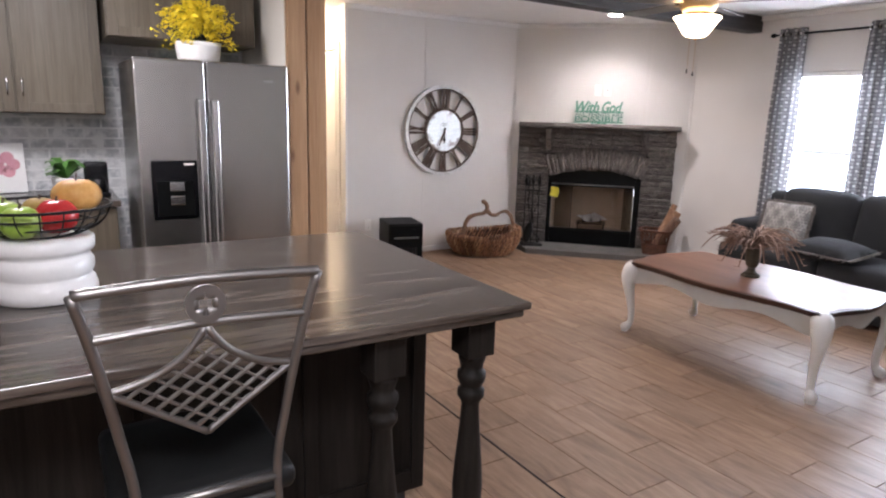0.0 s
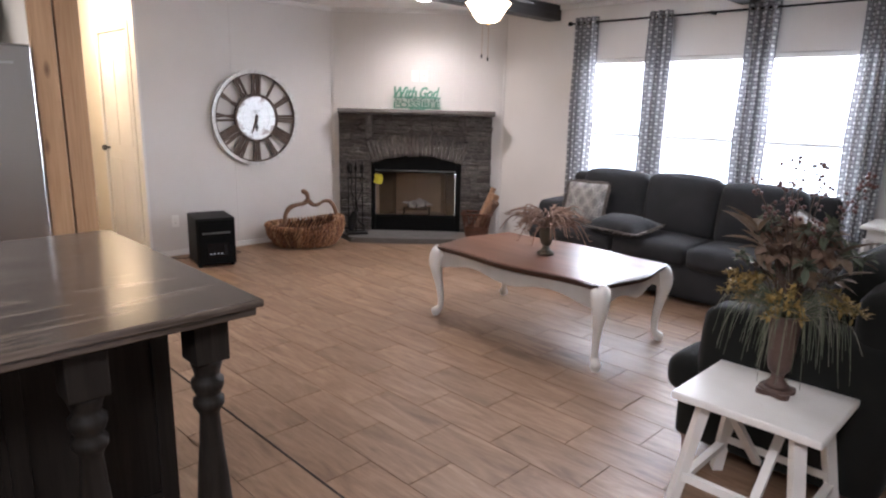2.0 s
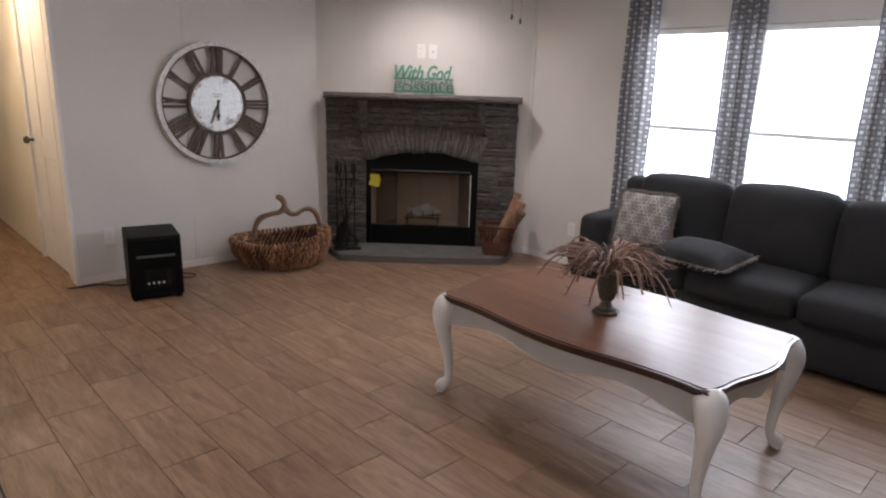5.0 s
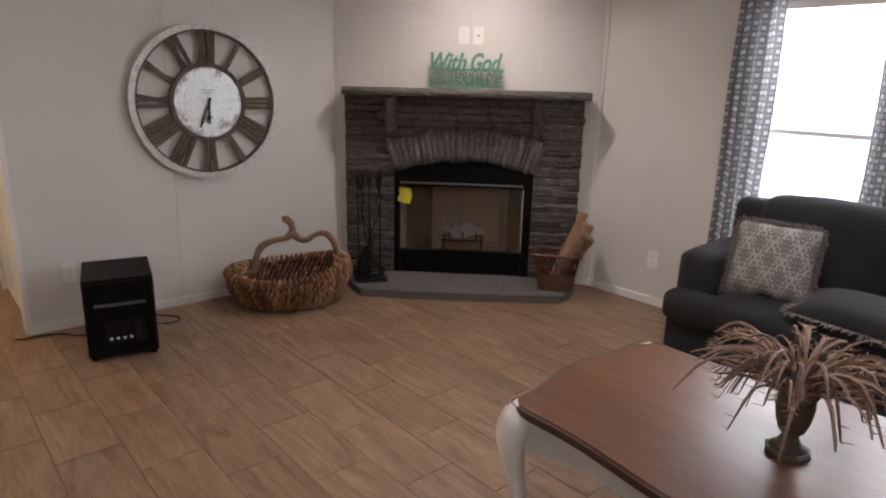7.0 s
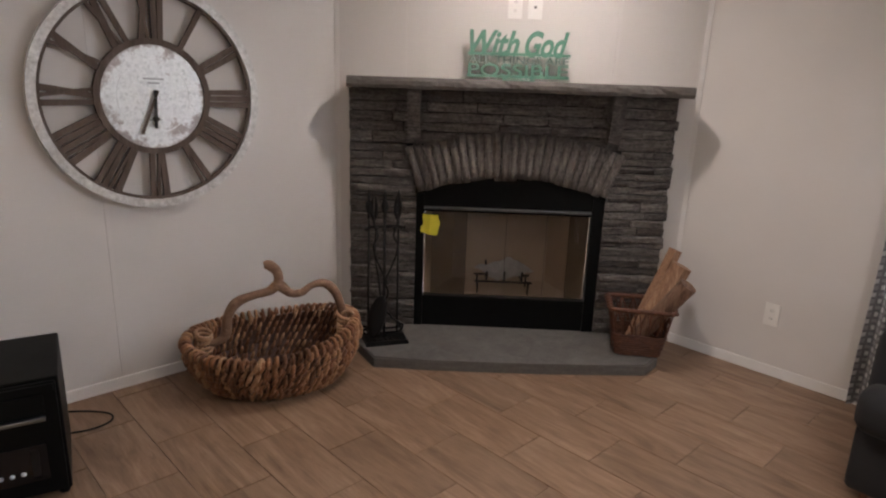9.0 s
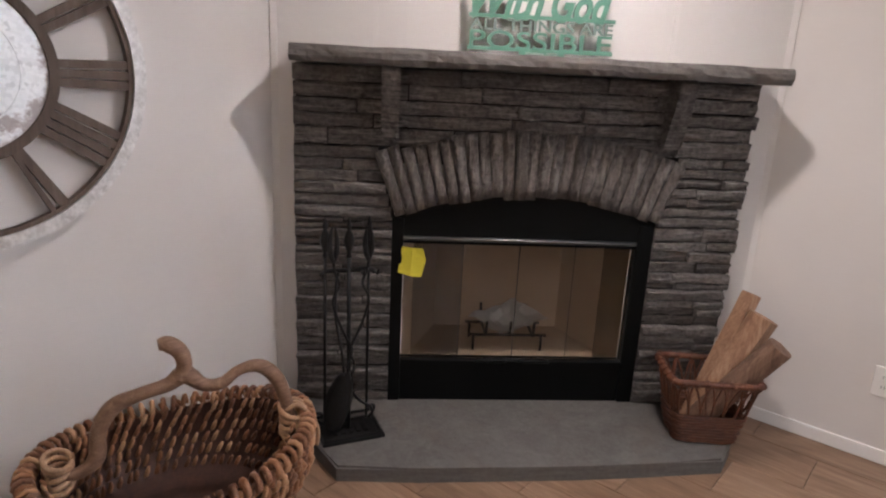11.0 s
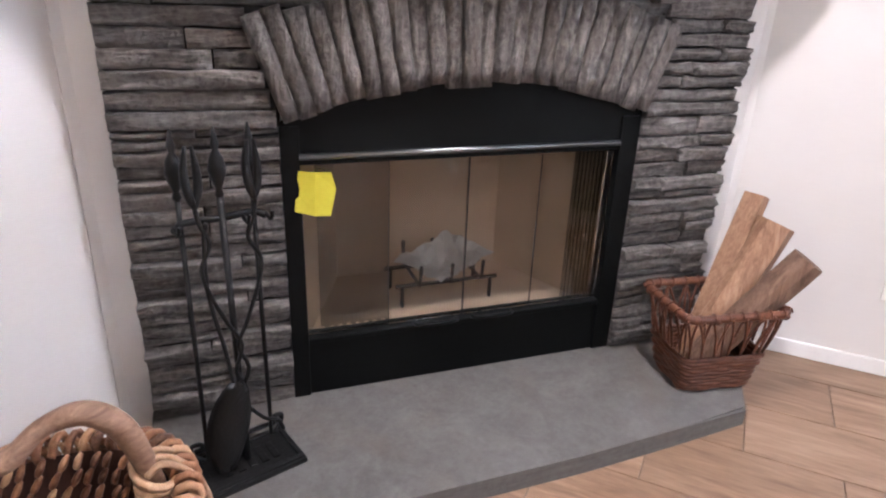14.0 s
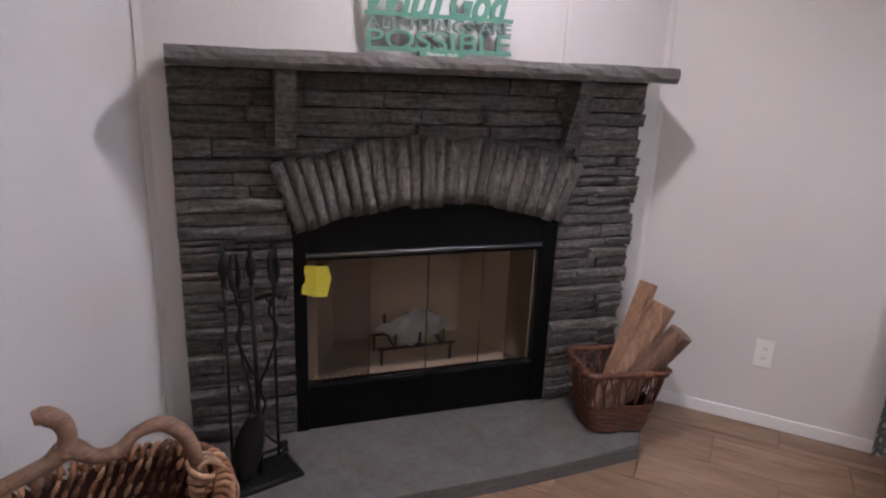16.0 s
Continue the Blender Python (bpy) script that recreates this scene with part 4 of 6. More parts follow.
# lining sheet behind the twigs, coloured dark for the shade between them
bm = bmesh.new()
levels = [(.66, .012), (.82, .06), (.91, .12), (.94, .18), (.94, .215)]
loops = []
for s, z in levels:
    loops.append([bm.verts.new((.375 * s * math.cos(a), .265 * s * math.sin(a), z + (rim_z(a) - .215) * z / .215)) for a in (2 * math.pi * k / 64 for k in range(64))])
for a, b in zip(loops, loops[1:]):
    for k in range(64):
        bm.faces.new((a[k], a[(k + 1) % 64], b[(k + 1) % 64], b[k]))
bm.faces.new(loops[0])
part("lining", bm, M_shadowy, bk, "woven inside of the basket, its shade put into a darker colour", True)
def belly(z):
    """How far the basket's side stands out at a height, as a share of the rim."""
    return .70 + .30 * math.sin(min(1, (z + .01) / .19) * math.pi / 2)


for row in range(8):
    z0 = .004 + row * .026
    bm = bmesh.new()
    for k in range(84):
        a = 2 * math.pi * (k + .5 * (row % 2) + rnd.uniform(-.28, .28)) / 84
        zz = z0 * rim_z(a) / .215
        da = .050 + rnd.uniform(-.02, .02)
        p = []
        for t in (0, .3, .7, 1):
            aa, bulge = a + da * t, belly(zz + .04 * t) + .035 * math.sin(math.pi * t) + rnd.uniform(-.012, .016)
            p.append((.380 * bulge * math.cos(aa), .270 * bulge * math.sin(aa), max(.008, zz + .042 * t + rnd.uniform(-.004, .004))))
        wd = rnd.uniform(.7, 1.3)
        tube(p, [.005 * wd, .0085 * wd, .0085 * wd, .005 * wd], 6, bm)
    tagged(part("twig_weave", bm, M_wicker, bk, "", True), kind="stuff")
bm = bmesh.new()
for k in range(72):
    a = 2 * math.pi * k / 72
    c = Vector((.38 * math.cos(a), .27 * math.sin(a), rim_z(a) + .008))
    out = Vector((math.cos(a), math.sin(a), 0))
    tang = Vector((-math.sin(a), math.cos(a), 0))
    rr = .021 + rnd.uniform(-.002, .003)
    tube([c + rr * (math.cos(q) * out + math.sin(q) * Vector((0, 0, 1.0))) + tang * .012 * (q / 5 - .5) for q in (j * 5.6 / 7 - .9 for j in range(8))], rnd.uniform(.0075, .0095), 5, bm)
tagged(part("rim_wrapping", bm, M_wicker, bk, "thick wrapped twig rim", True), kind="stuff")
bm = bmesh.new()
for row in range(6):
    for k in range(58):
        a = 2 * math.pi * (k + .5 * (row % 2) + rnd.uniform(-.2, .2)) / 58
        z0, da = (.018 + row * .034) * rim_z(a) / .215, -.06 + rnd.uniform(-.012, .012)
        s = belly(z0 + .02) * .97
        tube([((.352 * s - .008 * math.sin(math.pi * t)) * math.cos(a + da * t), (.246 * s - .008 * math.sin(math.pi * t)) * math.sin(a + da * t), z0 + .038 * t) for t in (0, .3, .7, 1)], [.004, .0075, .0075, .004], 5, bm)
tagged(part("inner_weave", bm, M_wicker, bk, "", True), kind="stuff")
hp = [(-.32, -.02, .215), (-.25, -.015, .212), (-.205, -.005, .245), (-.195, .0, .32), (-.155, .004, .385), (-.085, -.006, .418), (-.01, .01, .428), (.035, .012, .452), (.085, .004, .415), (.135, -.006, .418), (.185, .006, .445), (.245, .0, .452), (.295, .0, .40), (.322, .0, .31), (.34, .0, .22)]
hr = [.015, .017, .023, .021, .024, .019, .021, .027, .020, .018, .016, .021, .022, .020, .017]
part("branch_handle", tube(curve_pts(hp), smooth_radii(hr), 10), M_branch, bk, "twisted driftwood branch handle", True)
part("branch_stub", tube(curve_pts([(.025, .01, .44), (.036, .012, .485), (.026, .012, .525), (-.004, .010, .552), (-.028, .010, .552)]), smooth_radii([.026, .022, .023, .024, .017]), 10), M_branch, bk, "", True)
for x, z in ((.335, .26), (-.30, .225)):
    for j in range(6):
        bm = bmesh.new()
        r = .031 + rnd.uniform(-.002, .005)
        zz = z + (j - 3) * .014
        tube([(x + r * math.cos(q), r * 1.3 * math.sin(q), zz + .010 * math.sin(q + j)) for q in (k * math.pi / 6 for k in range(13))], .0078, 6, bm)
        part("binding", bm, M_cane, bk, "pale cane binding at the handle", True)
for y in (-.022, -.006, .012):
    pts = curve_pts([(.315, y, .300), (.345, y * 1.2, .318), (.385, y * 1.8, .285), (.405, y * 2.4, .235), (.398, y * 2.8, .19)], 4)
    part("binding_strand", tube(pts, .0065, 6), M_cane, bk, "pale cane strand looped over the rim", True)

# heater
ht = thing("space_heater", pose(-2.267, .261, 0, 0, 0, -13), "black boxy infrared space heater standing on the floor", "heater")
part("cabinet", box(-.165, .165, -.20, .20, .022, .435, bevel=.008, seg=3), M_black, ht)
part("front_panel", box(-.155, .155, -.212, -.199, .03, .425, bevel=.004), M_black, ht)
part("front_frame", box(-.150, .150, -.222, -.2125, .395, .420, bevel=.003), M_black, ht)
part("vent_lip", box(-.118, .118, -.232, -.2125, .300, .314, bevel=.004), M_rail, ht, "dull steel lip under the vent")
part("vent_recess", box(-.118, .118, -.2155, -.2125, .316, .385, bevel=.001), M_black, ht)
part("display_window", box(-.080, .110, -.2165, -.2125, .085, .215, bevel=.002), M_gloss, ht, "glossy dark control window")
part("display_bar", box(.062, .085, -.2185, -.217, .105, .200, bevel=.0005), M_iron, ht)
for k in range(4):
    part("display_light", lathe([(.007, 0), (.008, .002), (.005, .004)], 12), M_dot, ht, "small pale round button", True).matrix_basis = pose(-.055 + k * .031, -.2165, .122, 90, 0, 0)
for x in (-.14, .14):
    for y in (-.17, .17):
        part("caster", lathe([(.016, 0), (.018, .01), (.012, .026)], 10, None, (x, y, 0)), M_black, ht, "", True)
inv = ht.matrix_world.inverted()
part("power_cord", tube([inv @ Vector(p) for p in curve_pts([(-2.37, .42, .03), (-2.44, .52, .007), (-2.50, .60, .006), (-2.57, .635, .006), (-2.66, .64, .006), (-2.72, .66, .006)])], .004, 6), M_black, ht, "", True)
part("power_cord", tube([inv @ Vector(p) for p in curve_pts([(-2.09, .35, .05), (-2.00, .38, .02), (-1.92, .42, .007), (-1.90, .48, .006), (-1.95, .55, .006), (-2.05, .57, .03), (-2.11, .50, .06), (-2.12, .44, .07)])], .004, 6), M_black, ht, "", True)

# big wall clock
ck = thing("wall_clock", pose(-1.553, N - .014, 1.278, 0, 1.2, 0) @ Matrix.Scale(.985, 4), "large round open wall clock with wooden roman numerals", "clock")
part("hanger", box(-.02, .02, -.002, .0135, .40, .44), M_slot, ck)
part("outer_rim", ring(.437, .472, -.034, 0, 72), M_rim, ck, "whitewashed metal outer rim")
part("rim_band", ring(.424, .4365, -.027, -.004, 72), M_slat, ck)
part("inner_ring", ring(.214, .240, -.030, -.006, 56), M_slat, ck, "brown inner ring")
bm = bmesh.new()
bmesh.ops.create_circle(bm, cap_ends=True, segments=56, radius=.2155, matrix=Matrix.Translation((0, -.022, 0)) @ Matrix.Rotation(radians(90), 4, 'X'))
r = bmesh.ops.extrude_face_region(bm, geom=list(bm.faces))
for e in r["geom"]:
    if isinstance(e, bmesh.types.BMVert):
        e.co.y += .014
part("dial", bm, M_galv, ck, "mottled galvanised metal dial")
NUM = ("XII", "I", "II", "III", "IIII", "V", "VI", "VII", "VIII", "IX", "X", "XI")
r0, r1 = .234, .428
def stroke(x0, x1, w0, w1, y, bm):
    """A flat board from the inner ring to the rim, wider at its outer end."""
    vs = [bm.verts.new((x, d, z)) for d in (y - .006, y + .006) for x, z in ((x0 - w0 / 2, r0), (x0 + w0 / 2, r0), (x1 + w1 / 2, r1), (x1 - w1 / 2, r1))]
    for f in ((0, 1, 2, 3), (7, 6, 5, 4), (0, 4, 5, 1), (1, 5, 6, 2), (2, 6, 7, 3), (3, 7, 4, 0)):
        bm.faces.new([vs[i] for i in f])


for h, txt in enumerate(NUM):
    rot = Matrix.Rotation(radians(30 * h), 4, 'Y')
    step = {"I": .028, "V": .052, "X": .058}
    total = sum(step[c] for c in txt)
    x = -total / 2
    bm = bmesh.new()
    for c in txt:
        w = step[c]
        k = x + w / 2
        if c == "I":
            stroke(k * .88, k * 1.05, .022, .025, -.018, bm)
        elif c == "V":
            stroke(k * .88 - .006, k * 1.05 - .016, .022, .030, -.018, bm)
            stroke(k * .88 + .008, k * 1.05 + .019, .012, .015, -.0195, bm)
        else:
            stroke(k * .88 - .013, k * 1.05 + .015, .026, .028, -.018, bm)
            stroke(k * .88 + .014, k * 1.05 - .016, .014, .016, -.0195, bm)
        x += w
    bm.transform(rot)
    part("numeral", bm, M_slat, ck)
part("dial_bead", ring(.148, .152, -.0245, -.0215, 56), M_galv, ck, "raised ring pressed into the dial")
for ang, L, w, mt in ((181.5, .13, .013, M_slot), (202, .165, .012, M_slat)):
    bm = bar((0, -.034, -.03), (0, -.034, L), w, .004)
    if L < .15:
        lathe([(.002, 0), (.016, .012), (.002, .04)], 8, bm, (0, -.034, .075))
    bm.transform(Matrix.Rotation(radians(ang), 4, 'Y'))
    part("clock_hand", bm, mt, ck)
bm = bmesh.new()
for z, w in ((.075, .085), (.058, .05), (-.095, .05)):
    box(-w / 2, w / 2, -.0235, -.0225, z - .003, z + .003, bm)
part("dial_lettering", bm, M_faded, ck, "faded dark lettering")

# seating: x along the length, y towards the back, front at y = 0


def couch(name, m, length, seats, material, label, foot=.10, rise=0.0):
    so = thing(name, m, label, "sofa", "matching sofas")
    hl, arm, depth = length / 2, .21, .80
    part("base", rbox((0, .42, (foot + .31) / 2 - .005), (length - .02, .72, .32 - foot), .03, (0, .01, 0)), material, so, "", True)
    part("back_frame", rbox((0, .72, .485), (length - .04, .16, .76), .07, (0, 0, .015)), material, so, "", True)
    for s in (-1, 1):
        bm = rbox((s * (hl - arm / 2), .47, .36 + rise / 2), (arm, .68, .54 + rise), .055, (0, .02, .015))
        part("arm", bm, material, so, "rounded track arm", True)
    inner = length - 2 * arm
    w = inner / seats
    for k in range(seats):
        cx = -inner / 2 + w * (k + .5)
        x0, x1 = cx - w / 2 + .004, cx + w / 2 - .004
        bm = rbox(((x0 + x1) / 2, .33, .365), (x1 - x0, .62, .165), .05, (0, .015, .022))
        if k == 0:
            rbox(((x0 - arm + x0 + .1) / 2, .075, .362), (arm + .10, .15, .155), .05, (0, .01, .012), bm)
        if k == seats - 1:
            rbox(((x1 + arm + x1 - .1) / 2, .075, .362), (arm + .10, .15, .155), .05, (0, .01, .012), bm)
        part("seat_cushion", bm, material, so, "", True)
        bm = rbox((0, 0, 0), (w - .006, .20, .50), .075, (.01, .05, .025))
        bm.transform(pose(cx, .60, .655 + .012 * math.sin(k * 2.1), -10, 0, rnd.uniform(-1, 1)))
        part("back_cushion", bm, material, so, "", True)
    for x in (-hl + .09, hl - .09):
        for y in (.10, .72):
            part("foot", lathe([(.026, 0), (.036, foot)], 4, None, (x, y, 0)), M_foot, so, "tapered reddish wooden foot")
    return so


couch("sofa", pose(-.195, -2.875, 0, 0, 0, -90), 2.32, 3, M_sofa, "charcoal three-seat fabric sofa with loose cushions, under the windows", .045)
couch("loveseat", pose(-1.43, -4.09, 0, 0, 0, 180), 1.68, 2, M_sofa2, "dark olive-grey two-seat fabric sofa beside the plant stand", .10, .055)


def pillow(m, w, h, t, material, label, fringe=None):
    pl = thing("throw_pillow", m, label, "pillow", "throw pillows")
    bm = bmesh.new()
    uv = bm.loops.layers.uv.new("UVMap")
    n = 14
    layers = []
    for side in (1, -1):
        g = []
        for i in range(n + 1):
            row = []
            for j in range(n + 1):
                a, b = i / n * 2 - 1, j / n * 2 - 1
                th = t / 2 * ((1 - abs(a) ** 2.6) * (1 - abs(b) ** 2.6)) ** .55
                pinch = 1 - .055 * (1 - abs(a * b)) * max(abs(a), abs(b)) ** 4
                row.append(bm.verts.new((a * w / 2 * pinch, -side * th + .004 * noise.noise((a * 2, b * 2, side)), b * h / 2 * pinch)))
            g.append(row)
        layers.append(g)
    for g in layers:
        for i in range(n):
            for j in range(n):
                f = bm.faces.new((g[i][j], g[i + 1][j], g[i + 1][j + 1], g[i][j + 1]))
                for lp, (p, q) in zip(f.loops, ((i, j), (i + 1, j), (i + 1, j + 1), (i, j + 1))):
                    lp[uv].uv = (p / n * 2 - 1, q / n * 2 - 1)
    bmesh.ops.remove_doubles(bm, verts=bm.verts, dist=.0005)
    part("cover", bm, material, pl, "", True)
    if fringe:
        bm = bmesh.new()
        for k in range(220):
            s = k / 220 * 4
            e, q = int(s), (s % 1) * 2 - 1
            x, z = ((q, 1), (1, -q), (-q, -1), (-1, q))[e]
            p = Vector((x * w / 2 * .97, 0, z * h / 2 * .97))
            d = Vector((x if abs(x) == 1 else 0, rnd.uniform(-.5, .5), z if abs(z) == 1 else 0)).normalized() * rnd.uniform(.022, .036)
            tube([p, p + d * .6 + Vector((rnd.uniform(-.006, .006), 0, 0)), p + d + Vector((0, 0, -.006))], [.005, .005, .002], 4, bm)
        part("fringe", bm, fringe, pl, "short brown fringe")
    return pl


pillow(pose(.085, -2.13, .635, -18, 0, -84), .38, .37, .14, M_damask, "square cream and grey damask pillow with brown fringe", M_fringe)
pillow(pose(-.04, -2.59, .515, -83, 0, -97), .52, .36, .16, M_sofa, "flat charcoal pillow lying on the sofa seat", M_fringe)
pillow(pose(.03, -3.86, .60, -34, 10, -135), .38, .36, .14, M_damask, "cream and grey damask pillow leaning on the sofa arm", M_fringe)
pillow(pose(-1.80, -4.46, .66, -24, -10, 128), .42, .40, .15, M_damask, "cream and grey damask pillow leaning on the loveseat arm", M_fringe)

# coffee table
TX, TY, TZ = -1.385, -2.803, .507
ct = thing("coffee_table", pose(TX, TY, 0), "coffee table with cherry top and worn white cabriole base", "table")


def serpentine(hx, hy, depth=.026, n=20):
    """A rectangle whose sides swell in the middle and draw in beside rounded corners."""
    pts = []
    for sx, sy, horiz in ((1, -1, False), (1, 1, True), (-1, 1, False), (-1, -1, True)):
        for k in range(n):
            s = k / n
            t = s * 2 - 1
            bow = depth * math.cos(math.pi * t * 1.25) * (1 - t ** 6)
            lim = 1 - .075 * abs(t) ** 10
            if not horiz:
                pts.append((sx * (hx * lim + bow), sx * hy * t * .97))
            else:
                pts.append((-sy * hx * t * .965, sy * (hy * lim + bow)))
    return pts


bm = prism(serpentine(.405, .682), TZ - .016, TZ)
bmesh.ops.bevel(bm, geom=[e for e in bm.edges if min(v.co.z for v in e.verts) > TZ - .003], offset=.004, segments=2, affect='EDGES')
part("tabletop", bm, M_top, ct, "polished cherry tabletop")
o1 = serpentine(.418, .695)
bm = prism(serpentine(.408, .685), TZ - .034, TZ - .024)
bm = prism(o1, TZ - .0235, TZ - .0035, bm)
bmesh.ops.bevel(bm, geom=[e for e in bm.edges if abs(e.verts[0].co.z - e.verts[1].co.z) < .001], offset=.008, segments=3, affect='EDGES')
part("moulded_edge", bm, M_topedge, ct, "dark moulded edge")


def apron(p, q, inward):
    """A board under the top with a scalloped lower edge."""
    bm = bmesh.new()
    p, q = Vector(p), Vector(q)
    n = 28
    lo, hi = [], []
    for k in range(n + 1):
        t = k / n
        c = p.lerp(q, t)
        s = abs(t * 2 - 1)
        drop = .082 + .020 * math.cos(s * math.pi * 2.2) + .020 * s ** 6
        bow = -inward * (.014 * math.cos(math.pi * (t * 2 - 1) * 1.2))
        lo.append(bm.verts.new((c.x + bow.x, c.y + bow.y, TZ - .034 - drop)))
        hi.append(bm.verts.new((c.x + bow.x, c.y + bow.y, TZ - .034)))
    for k in range(n):
        bm.faces.new((lo[k], lo[k + 1], hi[k + 1], hi[k]))
    bmesh.ops.solidify(bm, geom=list(bm.faces), thickness=.018)
    return bm


ax, ay = .388, .665
for p, q, i in (((-ax, -ay, 0), (ax, -ay, 0), (0, 1, 0)), ((ax, -ay, 0), (ax, ay, 0), (-1, 0, 0)), ((ax, ay, 0), (-ax, ay, 0), (0, -1, 0)), ((-ax, ay, 0), (-ax, -ay, 0), (1, 0, 0))):
    part("apron", apron(p, q, Vector(i)), M_worn, ct, "scalloped apron in worn white paint")
for sx in (-1, 1):
    for sy in (-1, 1):
        d = Vector((sx, sy, 0)).normalized()
        b = Vector((sx * .345, sy * .625, 0))
        prof = [(.0, .477, .046), (.022, .45, .058), (.040, .39, .052), (.034, .31, .036), (.016, .22, .026), (.004, .13, .021), (.006, .07, .020), (.022, .045, .027), (.036, .030, .032), (.040, .016, .026), (.040, .010, .020), (.038, .0, .022)]
        pts = [b + d * o + Vector((0, 0, z)) for o, z, _ in prof]
        part("cabriole_leg", tube(curve_pts(pts, 4), smooth_radii([r for _, _, r in prof], 4), 12), M_worn, ct, "curved leg in worn white paint", True)

URN = [(.05, 0), (.052, .008), (.046, .016), (.03, .028), (.022, .045), (.022, .055), (.034, .065), (.044, .095), (.050, .13), (.047, .155), (.056, .172), (.058, .18), (.048, .18), (.03, .15)]


def urn(name, m, scale, material, label, slim=1.0):
    u = thing(name, m, label, "vase")
    part("bowl", lathe([(r * scale * slim * .92, z * scale) for r, z in URN[5:]], 20), material, u, "", True)
    part("stem", lathe([(r * scale * slim, z * scale) for r, z in URN[2:6]], 16), material, u, "", True)
    part("foot", lathe([(r * scale * slim * 1.1, z * scale) for r, z in URN[:3]], 8), material, u)
    return u


u1 = urn("urn", pose(-1.385, -2.797, TZ), 1.04, M_urn, "small mossy urn of dried plumes on the coffee table")
for batch in range(5):
    bm = bmesh.new()
    for k in range(24):
        a = rnd.uniform(0, 2 * math.pi)
        L = rnd.uniform(.13, .27)
        rise = rnd.uniform(.03, .14) if batch else rnd.uniform(.08, .17)
        e = Vector((math.cos(a), math.sin(a), 0))
        root = Vector((rnd.uniform(-.025, .025), rnd.uniform(-.025, .025), .165))
        droop = rnd.uniform(.0, .11) if batch > 1 else 0
        pts = curve_pts([root, root + e * L * .35 + Vector((0, 0, rise * .8)), root + e * L * .75 + Vector((0, 0, rise)), root + e * L * 1.05 + Vector((0, 0, rise * .75 - droop))], 3)
        r = rnd.uniform(.0015, .0038)
        tube(pts, [r * (.5 + 1.2 * math.sin(math.pi * (i + .4) / len(pts))) for i in range(len(pts))], 4, bm)
        if k % 2 == 0:
            for i in range(3, len(pts)):
                for s in (-1, 1):
                    dd = Vector((-e.y * s, e.x * s, .2)) * rnd.uniform(.01, .022) + e * .02
                    tube([pts[i], pts[i] + dd], [.0018, .0006], 3, bm)
    part("plume", bm, M_plume, u1, "dry pinkish brown plume grass")

# white plant stand
st = thing("plant_stand", pose(-2.46, -4.56, 0), "white painted wooden stand with splayed legs", "stand")
bm = rbox((0, 0, .470), (.475, .485, .030), .008)
for v in bm.verts:
    v.co.x += .006 * noise.noise((v.co.y * 9, v.co.x * 3, 1))
part("top", bm, M_worn, st, "", False)
for sx in (-1, 1):
    for sy in (-1, 1):
        part("leg", bar((sx * .15, sy * .15, .456), (sx * .215, sy * .215, .004), .042, .034), M_worn, st)
for s in (-1, 1):
    part("side_stretcher", bar((-.195, s * .197, .13), (.195, s * .197, .13), .03, .024), M_worn, st)
    part("cross_brace", bar((s * .165, -.05 * s, .44), (-s * .17, -.05 * s, .12), .030, .022), M_worn, st)
part("end_stretcher", bar((-.199, -.19, .16), (-.199, .19, .16), .024, .03), M_worn, st)
part("end_stretcher", bar((.199, -.19, .16), (.199, .19, .16), .024, .03), M_worn, st)

u2 = thing("urn", pose(-2.433, -4.577, .485), "tall brown urn with a dried flower arrangement on the stand", "vase")
part("bowl", lathe([(.022, .075), (.034, .088), (.040, .11), (.043, .16), (.048, .22), (.052, .262), (.060, .280), (.062, .292), (.050, .292), (.036, .25)], 20), M_urn2, u2, "", True)
part("stem", lathe([(.044, .028), (.034, .040), (.024, .052), (.021, .064), (.024, .0745)], 18), M_urn2, u2, "", True)
bm = prism([((.058 + .012 * math.cos(4 * a)) * math.cos(a + .785), (.058 + .012 * math.cos(4 * a)) * math.sin(a + .785)) for a in (2 * math.pi * k / 32 for k in range(32))], 0, .018)
lathe([(.058, .018), (.054, .024), (.045, .0275)], 16, bm)
part("foot", bm, M_urn2, u2, "square scalloped foot")


def blade(bm, p, d, length, width, curl=0.0):
    """One leaf or petal: a pointed strip with a crease along its middle."""
    d = d.normalized()
    side = d.cross(Vector((0, 0, 1)))
    side = (side if side.length > .05 else Vector((1, 0, 0))).normalized()
    up = side.cross(d)
    rows = []
    for t, w in ((0, .12), (.25, .75), (.5, 1), (.78, .62), (1, .04)):
        c = p + d * length * t - up * curl * length * t * t
        rows.append([bm.verts.new(c + side * s * width * w + up * abs(s) * width * w * .35) for s in (-1, 0, 1)])
    for a, b in zip(rows, rows[1:]):
        for k in range(2):
            bm.faces.new((a[k], a[k + 1], b[k + 1], b[k]))


